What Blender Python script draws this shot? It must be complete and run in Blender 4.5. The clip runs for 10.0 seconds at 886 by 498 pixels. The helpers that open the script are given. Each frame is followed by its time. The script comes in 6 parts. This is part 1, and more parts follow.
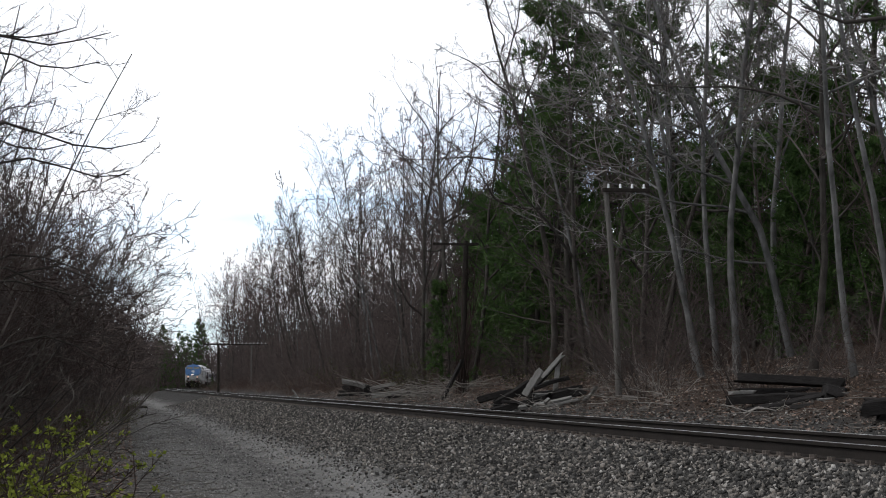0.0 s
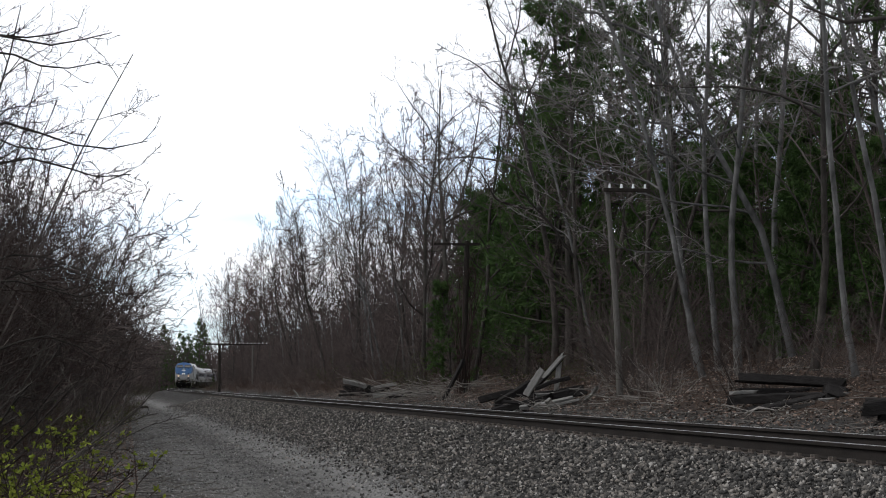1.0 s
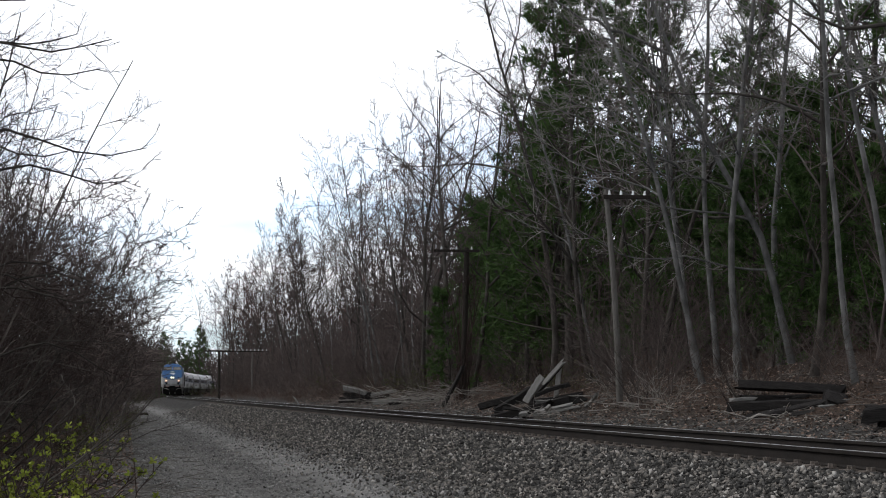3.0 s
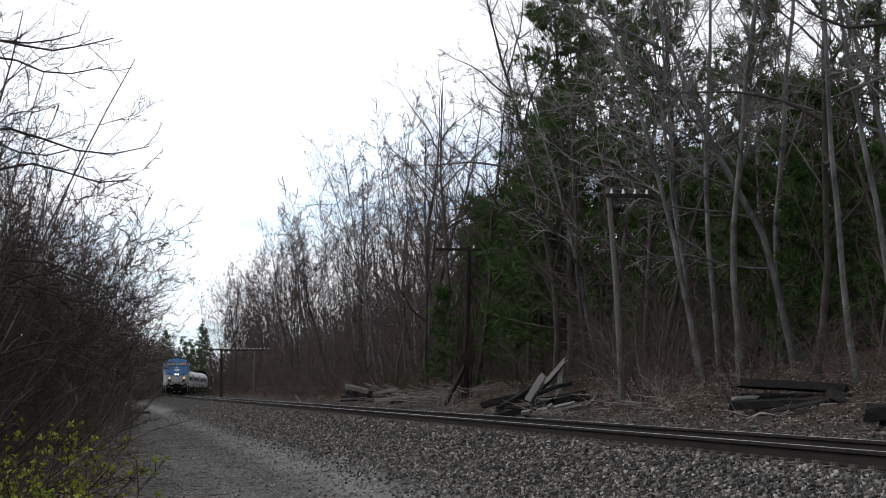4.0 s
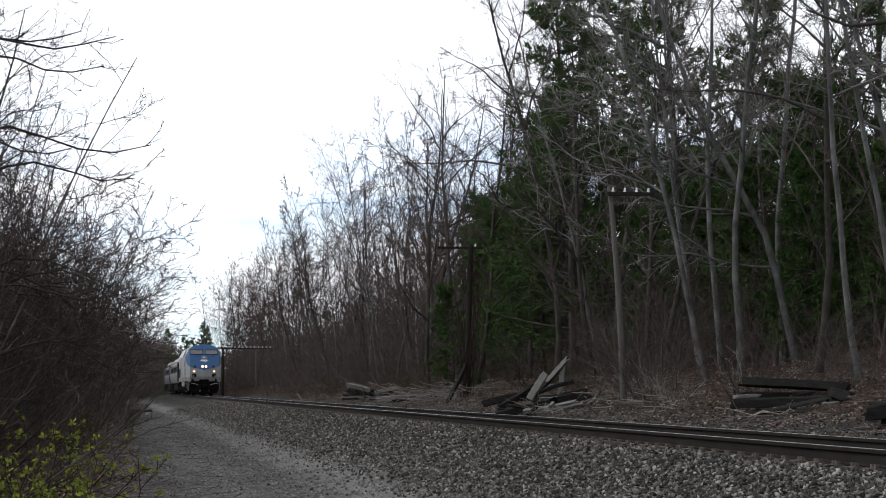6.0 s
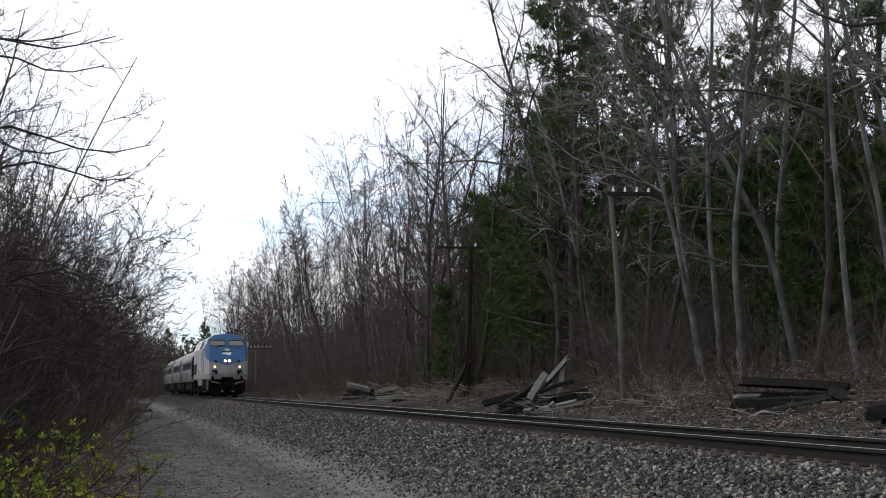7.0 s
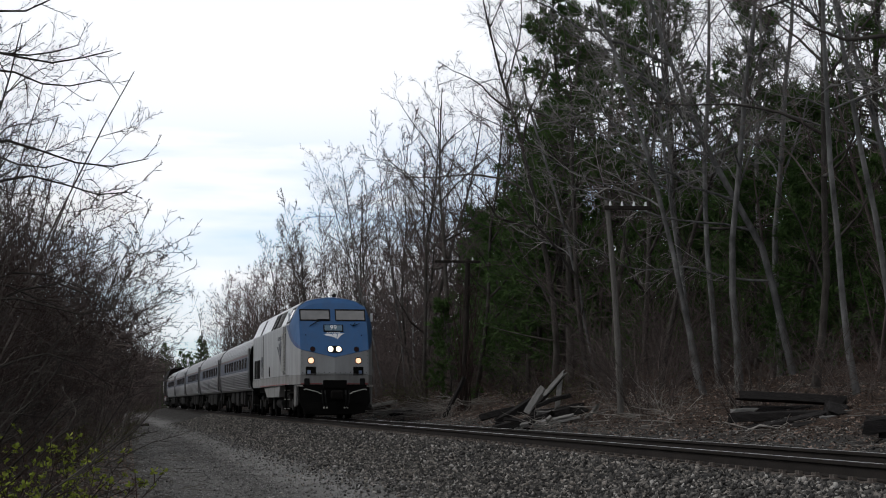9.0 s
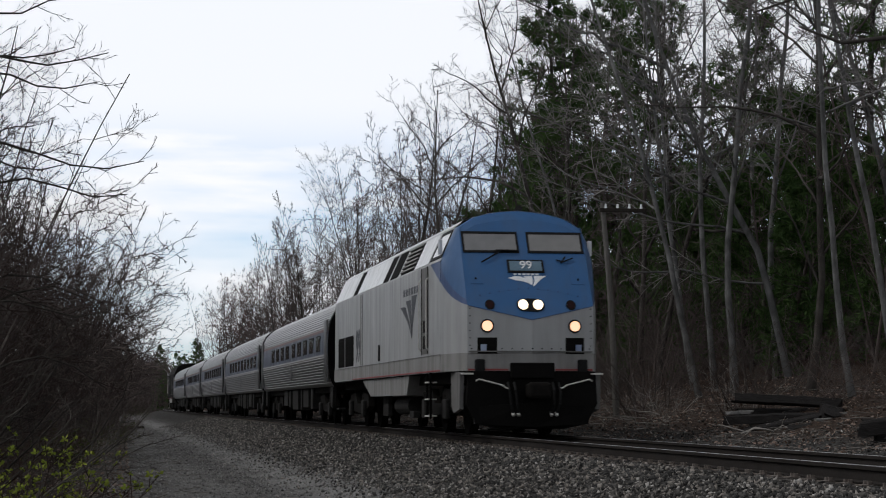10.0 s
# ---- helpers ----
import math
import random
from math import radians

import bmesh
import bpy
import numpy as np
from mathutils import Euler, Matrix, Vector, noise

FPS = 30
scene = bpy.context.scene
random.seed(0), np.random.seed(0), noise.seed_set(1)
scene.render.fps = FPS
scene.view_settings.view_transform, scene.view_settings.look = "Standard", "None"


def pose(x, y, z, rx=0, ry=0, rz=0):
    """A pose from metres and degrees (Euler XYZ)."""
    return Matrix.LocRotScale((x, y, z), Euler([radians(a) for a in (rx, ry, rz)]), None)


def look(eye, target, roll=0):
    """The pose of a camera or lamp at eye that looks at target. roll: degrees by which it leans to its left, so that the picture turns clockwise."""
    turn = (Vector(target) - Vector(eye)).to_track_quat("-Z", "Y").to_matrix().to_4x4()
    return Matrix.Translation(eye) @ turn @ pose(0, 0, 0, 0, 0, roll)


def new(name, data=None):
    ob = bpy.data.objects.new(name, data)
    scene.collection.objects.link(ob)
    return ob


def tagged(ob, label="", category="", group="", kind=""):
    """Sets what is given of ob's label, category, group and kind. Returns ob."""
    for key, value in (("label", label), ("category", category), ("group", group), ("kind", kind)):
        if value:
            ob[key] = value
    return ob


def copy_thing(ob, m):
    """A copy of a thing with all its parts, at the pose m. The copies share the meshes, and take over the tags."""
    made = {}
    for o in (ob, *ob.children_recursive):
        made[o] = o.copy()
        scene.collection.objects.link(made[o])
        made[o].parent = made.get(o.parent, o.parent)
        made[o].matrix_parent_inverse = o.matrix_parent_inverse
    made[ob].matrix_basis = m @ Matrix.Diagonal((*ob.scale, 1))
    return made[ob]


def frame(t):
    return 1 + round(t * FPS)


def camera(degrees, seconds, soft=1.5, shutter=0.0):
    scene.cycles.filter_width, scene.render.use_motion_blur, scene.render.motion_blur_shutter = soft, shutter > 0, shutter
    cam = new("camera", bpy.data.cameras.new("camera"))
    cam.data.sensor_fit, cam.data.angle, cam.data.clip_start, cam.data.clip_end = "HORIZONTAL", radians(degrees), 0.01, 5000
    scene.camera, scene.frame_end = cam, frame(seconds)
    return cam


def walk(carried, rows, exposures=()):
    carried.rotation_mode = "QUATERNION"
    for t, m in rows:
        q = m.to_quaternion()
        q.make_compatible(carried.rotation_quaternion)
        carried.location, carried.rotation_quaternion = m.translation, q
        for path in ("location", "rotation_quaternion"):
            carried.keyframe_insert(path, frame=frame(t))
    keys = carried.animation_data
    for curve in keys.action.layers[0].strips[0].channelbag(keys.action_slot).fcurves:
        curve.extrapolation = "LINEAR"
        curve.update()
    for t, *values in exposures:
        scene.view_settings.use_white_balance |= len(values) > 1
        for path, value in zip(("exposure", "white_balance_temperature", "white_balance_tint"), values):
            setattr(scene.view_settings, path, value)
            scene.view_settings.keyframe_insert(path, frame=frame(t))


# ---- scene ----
# ---------------------------------------------------------------- camera
HFOV = 24.31
cam = camera(HFOV, 10.0, soft=1.0, shutter=0.12)
EYE = (0.0, 0.0, 0.577)
TILT = 3.93
# seconds, pan to the right and tilt up in hundredths of a degree
SWAY = [(0.0, 10, -15), (0.5, 10, -17), (1.0, 7, -15), (1.5, 9, -10), (2.0, 10, 1), (2.5, 9.6, 5),
        (4.0, 2, 0), (4.5, 0, 0), (5.0, -0.5, 0), (5.5, -2.5, -3), (7.0, -3, -5), (7.5, -3.6, 2), (8.0, -3, 15),
        (8.5, -2, 28.5), (9.0, 5, 34), (9.5, 12, 38.5), (10.0, 17.5, 41)]
walk(cam, [(t, pose(*EYE, 90 + TILT + b / 100, 0, -a / 100)) for t, a, b in SWAY],
     exposures=[(0.0, -0.12), (7.6, -0.12), (8.2, -0.24), (9.0, -0.5), (9.5, -0.58), (10.0, -0.62)])

# ---------------------------------------------------------------- sky and sun (bright overcast)
world = bpy.data.worlds.new("overcast_sky")
scene.world = world
world.use_nodes = True
wn, wl = world.node_tree.nodes, world.node_tree.links
wn.clear()
SUN_EL, SUN_AZ = 52.0, 262.0        # degrees; azimuth clockwise from +y
w_out = wn.new("ShaderNodeOutputWorld")
w_bg = wn.new("ShaderNodeBackground")
w_sky = wn.new("ShaderNodeTexSky")
w_sky.sky_type, w_sky.sun_disc = "NISHITA", False
w_sky.sun_elevation, w_sky.sun_rotation = radians(SUN_EL), radians(SUN_AZ)
w_tc = wn.new("ShaderNodeTexCoord")
w_map = wn.new("ShaderNodeMapping")
w_map.inputs["Scale"].default_value = (2.2, 2.2, 15.0)
w_noise = wn.new("ShaderNodeTexNoise")
w_noise.inputs["Scale"].default_value = 1.6
w_noise.inputs["Detail"].default_value = 7.0
w_noise.inputs["Roughness"].default_value = 0.55
w_ramp = wn.new("ShaderNodeValToRGB")
w_ramp.color_ramp.elements[0].position = 0.43
w_ramp.color_ramp.elements[0].color = (0.36, 0.36, 0.36, 1)
w_ramp.color_ramp.elements[1].position = 0.6
w_ramp.color_ramp.elements[1].color = (1, 1, 1, 1)
w_mix = wn.new("ShaderNodeMix")
w_mix.data_type = "RGBA"
w_bg.inputs["Strength"].default_value = 0.1
# the deck is dimmed towards the unseen zenith, to hold down the scene's light
w_sep = wn.new("ShaderNodeSeparateXYZ")
w_zenith_dim = wn.new("ShaderNodeMapRange")
w_zenith_dim.interpolation_type = "SMOOTHSTEP"
w_zenith_dim.inputs["From Min"].default_value, w_zenith_dim.inputs["From Max"].default_value = 0.24, 0.8
w_zenith_dim.inputs["To Min"].default_value, w_zenith_dim.inputs["To Max"].default_value = 1.0, 0.28
w_deck = wn.new("ShaderNodeVectorMath")
w_deck.operation = "SCALE"
w_deck.inputs[0].default_value = (15.0, 15.2, 15.8)
wl.new(w_tc.outputs["Generated"], w_sep.inputs["Vector"])
wl.new(w_sep.outputs["Z"], w_zenith_dim.inputs["Value"])
wl.new(w_zenith_dim.outputs["Result"], w_deck.inputs["Scale"])
wl.new(w_deck.outputs["Vector"], w_mix.inputs["B"])
wl.new(w_tc.outputs["Generated"], w_map.inputs["Vector"])
wl.new(w_map.outputs["Vector"], w_noise.inputs["Vector"])
wl.new(w_noise.outputs["Fac"], w_ramp.inputs["Fac"])
w_close = wn.new("ShaderNodeMapRange")
w_close.interpolation_type = "SMOOTHSTEP"
w_close.inputs["From Min"].default_value, w_close.inputs["From Max"].default_value = 0.065, 0.15
w_close.inputs["To Min"].default_value, w_close.inputs["To Max"].default_value = 0.0, 0.93
w_max = wn.new("ShaderNodeMath")
w_max.operation = "MAXIMUM"
wl.new(w_sep.outputs["Z"], w_close.inputs["Value"])
wl.new(w_close.outputs["Result"], w_max.inputs[0])
wl.new(w_ramp.outputs["Color"], w_max.inputs[1])
wl.new(w_max.outputs["Value"], w_mix.inputs["Factor"])
w_blue = wn.new("ShaderNodeVectorMath")
w_blue.operation = "MULTIPLY"
w_blue.inputs[1].default_value = (1.5, 2.0, 2.7)
wl.new(w_sky.outputs["Color"], w_blue.inputs[0])
wl.new(w_blue.outputs["Vector"], w_mix.inputs["A"])
wl.new(w_mix.outputs["Result"], w_bg.inputs["Color"])
wl.new(w_bg.outputs["Background"], w_out.inputs["Surface"])

sun = new("sun", bpy.data.lights.new("sun", "SUN"))
sun.data.energy, sun.data.angle, sun.data.color = 1.85, radians(12), (1.0, 0.98, 0.955)
_az, _el = radians(SUN_AZ), radians(SUN_EL)
sun.matrix_world = look((0, 0, 60), (-60 * math.sin(_az) * math.cos(_el), -60 * math.cos(_az) * math.cos(_el), 60 - 60 * math.sin(_el)))

# ---------------------------------------------------------------- the line of the track
T0, HEADING, S_CURVE, R_CURVE, S_END = Vector((1.835, 38.68)), 0.161, 189.0, 1550.0, 620.0


def track(s, q=0.0):
    """Plan point at arc length s along the track (s grows into the distance), q metres to the right of its centre line; and the heading."""
    a0 = HEADING
    e = min(max(s - S_CURVE, 0.0), S_END - S_CURVE)
    f1 = min(s, S_CURVE)
    p = T0 + Vector((-math.sin(a0), math.cos(a0))) * f1
    a = a0 - e / R_CURVE
    if e > 0:
        d = Vector((-math.sin(a0 - e / R_CURVE / 2), math.cos(a0 - e / R_CURVE / 2)))
        p = p + d * (2 * R_CURVE * math.sin(e / R_CURVE / 2))
    if s > S_END:
        p = p + Vector((-math.sin(a), math.cos(a))) * (s - S_END)
    p = p + Vector((math.cos(a), math.sin(a))) * q
    return p.x, p.y, a


PROFILE = [(-400, 16.0), (-90, 9.0), (-45, 4.0), (-25, 0.6), (-14, -0.6), (-9, -0.9), (-7.5, -0.95), (-5.6, -0.9), (-4.4, -0.86), (-3.4, -0.72), (-2.5, -0.5), (-1.75, -0.27),
           (-1.3, -0.2), (-0.9, -0.188), (0, -0.185), (0.9, -0.188), (1.3, -0.2), (1.8, -0.27), (2.4, -0.26), (3.2, -0.1), (4.0, 0.02), (5.0, 0.28), (7.0, 0.7), (10, 1.15),
           (15, 2.2), (25, 4.6), (40, 8.6), (70, 14.0), (400, 24.0)]
PQ, PZ = [a for a, b in PROFILE], [b for a, b in PROFILE]


def ground_z(s, q):
    z = float(np.interp(q, PQ, PZ))
    rough = 0.02 if -7.5 < q < 2.5 else 0.1
    if abs(q) > 1.9:
        z += rough * (noise.noise(Vector((s * 0.35, q * 0.35, 3.0))) + 0.5 * noise.noise(Vector((s * 1.1, q * 1.1, 7.0))))
    if -7.3 < q < -3.4:      # wheel ruts
        z -= 0.045 * (math.exp(-((q + 6.6) / 0.35) ** 2) + math.exp(-((q + 4.75) / 0.35) ** 2))
    return z


def at(s, q, dz=0.0):
    x, y, a = track(s, q)
    return Vector((x, y, ground_z(s, q) + dz))


# ---------------------------------------------------------------- mesh helpers
def from_lists(name, verts, faces, mat=None, smooth=False):
    me = bpy.data.meshes.new(name)
    me.from_pydata([tuple(v) for v in verts], [], faces)
    if mat:
        me.materials.append(mat)
    if smooth:
        me.polygons.foreach_set("use_smooth", [True] * len(me.polygons))
    me.update()
    return me


def from_arrays(name, verts, tris, mat=None, smooth=False):
    me = bpy.data.meshes.new(name)
    verts, tris = np.asarray(verts, np.float32), np.asarray(tris, np.int32)
    me.vertices.add(len(verts))
    me.vertices.foreach_set("co", verts.ravel())
    me.loops.add(tris.size)
    me.loops.foreach_set("vertex_index", tris.ravel())
    me.polygons.add(len(tris))
    me.polygons.foreach_set("loop_start", np.arange(0, tris.size, 3, dtype=np.int32))
    if smooth:
        me.polygons.foreach_set("use_smooth", np.ones(len(tris), bool))
    if mat:
        me.materials.append(mat)
    me.update(calc_edges=True)
    return me


def link_bm(name, bm, mat, smooth=False):
    me = bpy.data.meshes.new(name)
    bmesh.ops.recalc_face_normals(bm, faces=bm.faces)
    if smooth:
        for f in bm.faces:
            f.smooth = True
    bm.to_mesh(me)
    bm.free()
    if mat:
        me.materials.append(mat)
    return me


def part(name, bm, mat, parent, label="", smooth=False):
    me = bm if isinstance(bm, bpy.types.Mesh) else link_bm(name, bm, mat, smooth)
    ob = new(name, me)
    ob.parent = parent
    if label:
        tagged(ob, label)
    return ob


def box(x0, x1, y0, y1, z0, z1, bevel=0.0, bm=None):
    own = bm is None
    bm = bm or bmesh.new()
    r = bmesh.ops.create_cube(bm, size=1.0, matrix=Matrix.Translation(((x0 + x1) / 2, (y0 + y1) / 2, (z0 + z1) / 2)) @ Matrix.Diagonal((abs(x1 - x0), abs(y1 - y0), abs(z1 - z0), 1)))
    if bevel:
        es = list({e for v in r["verts"] for e in v.link_edges})
        bmesh.ops.bevel(bm, geom=es, offset=bevel, segments=2, profile=0.5, affect="EDGES")
    return bm


def cyl(p, q, r, r2=None, n=12, bm=None):
    bm = bm or bmesh.new()
    p, q = Vector(p), Vector(q)
    m = Matrix.Translation((p + q) / 2) @ (q - p).to_track_quat("Z", "Y").to_matrix().to_4x4()
    bmesh.ops.create_cone(bm, cap_ends=True, segments=n, radius1=r, radius2=r if r2 is None else r2, depth=(q - p).length, matrix=m)
    return bm


def tube(points, r, n=6, bm=None):
    bm = bm or bmesh.new()
    for a, b in zip(points, points[1:]):
        cyl(a, b, r, n=n, bm=bm)
    return bm


def prism(outline, x0, x1, axis="x", bm=None):
    """Extrudes a closed outline of (y, z) from x0 to x1, or of (x, z) along y, or (x, y) along z."""
    bm = bm or bmesh.new()
    put = {"x": lambda a, b, c: (c, a, b), "y": lambda a, b, c: (a, c, b), "z": lambda a, b, c: (a, b, c)}[axis]
    lo = [bm.verts.new(put(a, b, x0)) for a, b in outline]
    hi = [bm.verts.new(put(a, b, x1)) for a, b in outline]
    n = len(outline)
    for i in range(n):
        bm.faces.new((lo[i], lo[(i + 1) % n], hi[(i + 1) % n], hi[i]))
    bm.faces.new(lo[::-1])
    bm.faces.new(hi)
    return bm


def empty(name, m=None):
    ob = new(name)
    ob.empty_display_size = 0.3
    if m is not None:
        ob.matrix_world = m
    return ob


# ---------------------------------------------------------------- materials
class Mat:
    """A small builder of node materials."""

    def __init__(self, name, rough=0.8, metal=0.0, spec=0.5):
        self.m = bpy.data.materials.new(name)
        self.m.use_nodes = True
        self.n, self.l = self.m.node_tree.nodes, self.m.node_tree.links
        self.b = self.n["Principled BSDF"]
        self.b.inputs["Roughness"].default_value = rough
        self.b.inputs["Metallic"].default_value = metal
        self.b.inputs["Specular IOR Level"].default_value = spec
        tc = self.n.new("ShaderNodeTexCoord")
        self.pos = tc.outputs["Object"]

    def noise(self, scale, detail=4.0, rough=0.6, stretch=None):
        t = self.n.new("ShaderNodeTexNoise")
        t.inputs["Scale"].default_value, t.inputs["Detail"].default_value, t.inputs["Roughness"].default_value = scale, detail, rough
        if stretch:
            mp = self.n.new("ShaderNodeMapping")
            mp.inputs["Scale"].default_value = stretch
            self.l.new(self.pos, mp.inputs["Vector"])
            self.l.new(mp.outputs["Vector"], t.inputs["Vector"])
        else:
            self.l.new(self.pos, t.inputs["Vector"])
        return t.outputs["Fac"]

    def voronoi(self, scale, out="Distance", feature="F1"):
        t = self.n.new("ShaderNodeTexVoronoi")
        t.feature = feature
        t.inputs["Scale"].default_value = scale
        self.l.new(self.pos, t.inputs["Vector"])
        return t.outputs[out]

    def ramp(self, fac, *stops):
        r = self.n.new("ShaderNodeValToRGB")
        e = r.color_ramp.elements
        while len(e) < len(stops):
            e.new(0.5)
        for k, (p, c) in zip(e, stops):
            k.position, k.color = p, (*c, 1) if not isinstance(c, (int, float)) else (c, c, c, 1)
        self.l.new(fac, r.inputs["Fac"])
        return r.outputs["Color"]

    def mix(self, fac, a, b, mode="MIX"):
        x = self.n.new("ShaderNodeMix")
        x.data_type, x.blend_type = "RGBA", mode
        for sock, v in ((x.inputs["Factor"], fac), (x.inputs["A"], a), (x.inputs["B"], b)):
            if isinstance(v, (int, float)):
                sock.default_value = v if sock.type == "VALUE" else (v, v, v, 1)
            elif isinstance(v, tuple):
                sock.default_value = (*v, 1)
            else:
                self.l.new(v, sock)
        return x.outputs["Result"]

    def island(self):
        g = self.n.new("ShaderNodeNewGeometry")
        return g.outputs["Random Per Island"]

    def random(self):
        g = self.n.new("ShaderNodeObjectInfo")
        return g.outputs["Random"]

    def color(self, c):
        if isinstance(c, tuple):
            self.b.inputs["Base Color"].default_value = (*c, 1)
        else:
            self.l.new(c, self.b.inputs["Base Color"])
        return self

    def roughness(self, r):
        self.l.new(r, self.b.inputs["Roughness"])
        return self

    def bump(self, h, strength=0.5, dist=0.02):
        b = self.n.new("ShaderNodeBump")
        b.inputs["Strength"].default_value, b.inputs["Distance"].default_value = strength, dist
        self.l.new(h, b.inputs["Height"])
        self.l.new(b.outputs["Normal"], self.b.inputs["Normal"])
        return self


def simple(name, a, b, scale=3.0, rough=0.8, metal=0.0, bump=0.0, fine=40.0, dist=0.01, stretch=None, spec=0.08):
    """A surface that wavers between two colours at a large and a fine scale."""
    m = Mat(name, rough, metal, spec)
    big = m.ramp(m.noise(scale, 4, 0.6, stretch), (0.3, a), (0.7, b))
    fin = m.noise(fine, 3, 0.6, stretch)
    m.color(m.mix(0.35, big, m.ramp(fin, (0.25, tuple(x * 0.55 for x in a)), (0.75, tuple(min(1, x * 1.35) for x in b)))))
    if bump:
        m.bump(fin, bump, dist)
    return m.m
# ---------------------------------------------------------------- ground, ballast, track
def mat_ground():
    """Gravel on the road, leaf litter and soil on the sides; told apart by the distance from the track (attribute q)."""
    m = Mat("gravel_and_leaf_litter", 0.95, spec=0.05)
    at_q = m.n.new("ShaderNodeAttribute")
    at_q.attribute_name = "q"
    q = at_q.outputs["Fac"]
    big = m.noise(0.6, 5, 0.65)
    fine = m.noise(9, 6, 0.8)
    stones = m.voronoi(26, "Color")
    bw = m.n.new("ShaderNodeRGBToBW")
    m.l.new(stones, bw.inputs["Color"])
    mid = m.noise(2.7, 5, 0.7)
    gravel = m.mix(0.55, m.ramp(mid, (0.36, (0.022, 0.021, 0.02)), (0.62, (0.13, 0.126, 0.12))), m.ramp(bw.outputs["Val"], (0.1, (0.01, 0.01, 0.01)), (0.6, (0.09, 0.087, 0.083)), (0.9, (0.32, 0.31, 0.295))))
    dust = m.mix(0.65, (0.19, 0.186, 0.18), m.ramp(fine, (0.3, (0.06, 0.059, 0.057)), (0.7, (0.32, 0.315, 0.305))))
    soil = m.mix(0.6, m.ramp(big, (0.3, (0.018, 0.014, 0.012)), (0.7, (0.04, 0.03, 0.024))), m.ramp(bw.outputs["Val"], (0.1, (0.01, 0.008, 0.007)), (0.6, (0.04, 0.028, 0.022)), (0.95, (0.13, 0.09, 0.068))))

    def band(lo, hi, soft):
        # 1 between lo and hi, with a wavering edge
        a = m.n.new("ShaderNodeMath"); a.operation = "MULTIPLY_ADD"
        a.inputs[1].default_value, a.inputs[2].default_value = 2.2, -1.1
        m.l.new(big, a.inputs[0])
        b = m.n.new("ShaderNodeMath"); b.operation = "ADD"
        m.l.new(q, b.inputs[0]); m.l.new(a.outputs[0], b.inputs[1])
        up = m.n.new("ShaderNodeMapRange"); up.inputs["From Min"].default_value, up.inputs["From Max"].default_value = lo - soft, lo + soft
        dn = m.n.new("ShaderNodeMapRange"); dn.inputs["From Min"].default_value, dn.inputs["From Max"].default_value = hi + soft, hi - soft
        m.l.new(b.outputs[0], up.inputs["Value"]); m.l.new(b.outputs[0], dn.inputs["Value"])
        k = m.n.new("ShaderNodeMath"); k.operation = "MULTIPLY"
        m.l.new(up.outputs["Result"], k.inputs[0]); m.l.new(dn.outputs["Result"], k.inputs[1])
        return k.outputs[0]
    # Dark bed: self-shadow between ballast stones, in the colour; dark gravel on the bank.
    fines_gap_shade = m.mix(0.5, m.ramp(mid, (0.35, (0.012, 0.0115, 0.011)), (0.65, (0.05, 0.047, 0.044))), m.ramp(bw.outputs["Val"], (0.2, (0.008, 0.008, 0.008)), (0.9, (0.1, 0.096, 0.09))))
    col = m.mix(band(-7.7, 4.0, 0.6), soil, m.mix(band(-3.3, 4.6, 0.5), gravel, fines_gap_shade))
    worn = m.n.new("ShaderNodeMath"); worn.operation = "MULTIPLY"
    m.l.new(band(-4.7, -3.9, 0.4), worn.inputs[0]); worn.inputs[1].default_value = 0.9
    col = m.mix(worn.outputs[0], col, dust)
    worn2 = m.n.new("ShaderNodeMath"); worn2.operation = "MULTIPLY"
    m.l.new(band(-6.5, -6.0, 0.4), worn2.inputs[0]); worn2.inputs[1].default_value = 0.4
    col = m.mix(worn2.outputs[0], col, dust)
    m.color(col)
    m.bump(m.mix(0.5, bw.outputs["Val"], fine), 0.8, 0.03)
    return m.m


M_GROUND = mat_ground()
M_RAIL = simple("rusty_rail_steel", (0.014, 0.0125, 0.0115), (0.032, 0.027, 0.024), 1.5, 0.8, 0.0, 0.2, 30)
M_RAILTOP = simple("polished_rail_head", (0.42, 0.42, 0.43), (0.58, 0.57, 0.57), 1.0, 0.32, 1.0)
M_TIE = simple("weathered_sleeper_wood", (0.035, 0.031, 0.028), (0.075, 0.067, 0.06), 2.0, 0.9, 0, 0.6, 25, 0.01, (1, 8, 8))
M_PLATE = simple("rusty_tie_plate", (0.1, 0.084, 0.073), (0.19, 0.165, 0.146), 6.0, 0.75, 0.3)


def build_ground():
    ss = sorted(set([-60, -45, -38] + [round(-33 + 0.4 * i, 2) for i in range(140)] + [23 + 1.5 * i for i in range(60)] + [113 + 6 * i for i in range(50)] + [413 + 60 * i for i in range(12)] + [1300, 1700, 2300]))
    qs = sorted(set([-400, -250, -150, -90, -60, -40, -28, -20, -16, -14, -12, -11, -10] + [round(-9.5 + 0.25 * i, 2) for i in range(60)] + [5.5 + 0.5 * i for i in range(14)] + [13, 14, 16, 18, 21, 25, 32, 42, 60, 90, 150, 250, 400]))
    verts, faces, qv = [], [], []
    for s in ss:
        for q in qs:
            x, y, a = track(s, q)
            verts.append((x, y, ground_z(s, q)))
            qv.append(q)
    n = len(qs)
    for i in range(len(ss) - 1):
        for j in range(n - 1):
            k = i * n + j
            faces.append((k, k + 1, k + n + 1, k + n))
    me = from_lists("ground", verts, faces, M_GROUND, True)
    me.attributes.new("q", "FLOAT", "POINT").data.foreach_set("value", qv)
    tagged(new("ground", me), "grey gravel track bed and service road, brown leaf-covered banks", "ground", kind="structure")


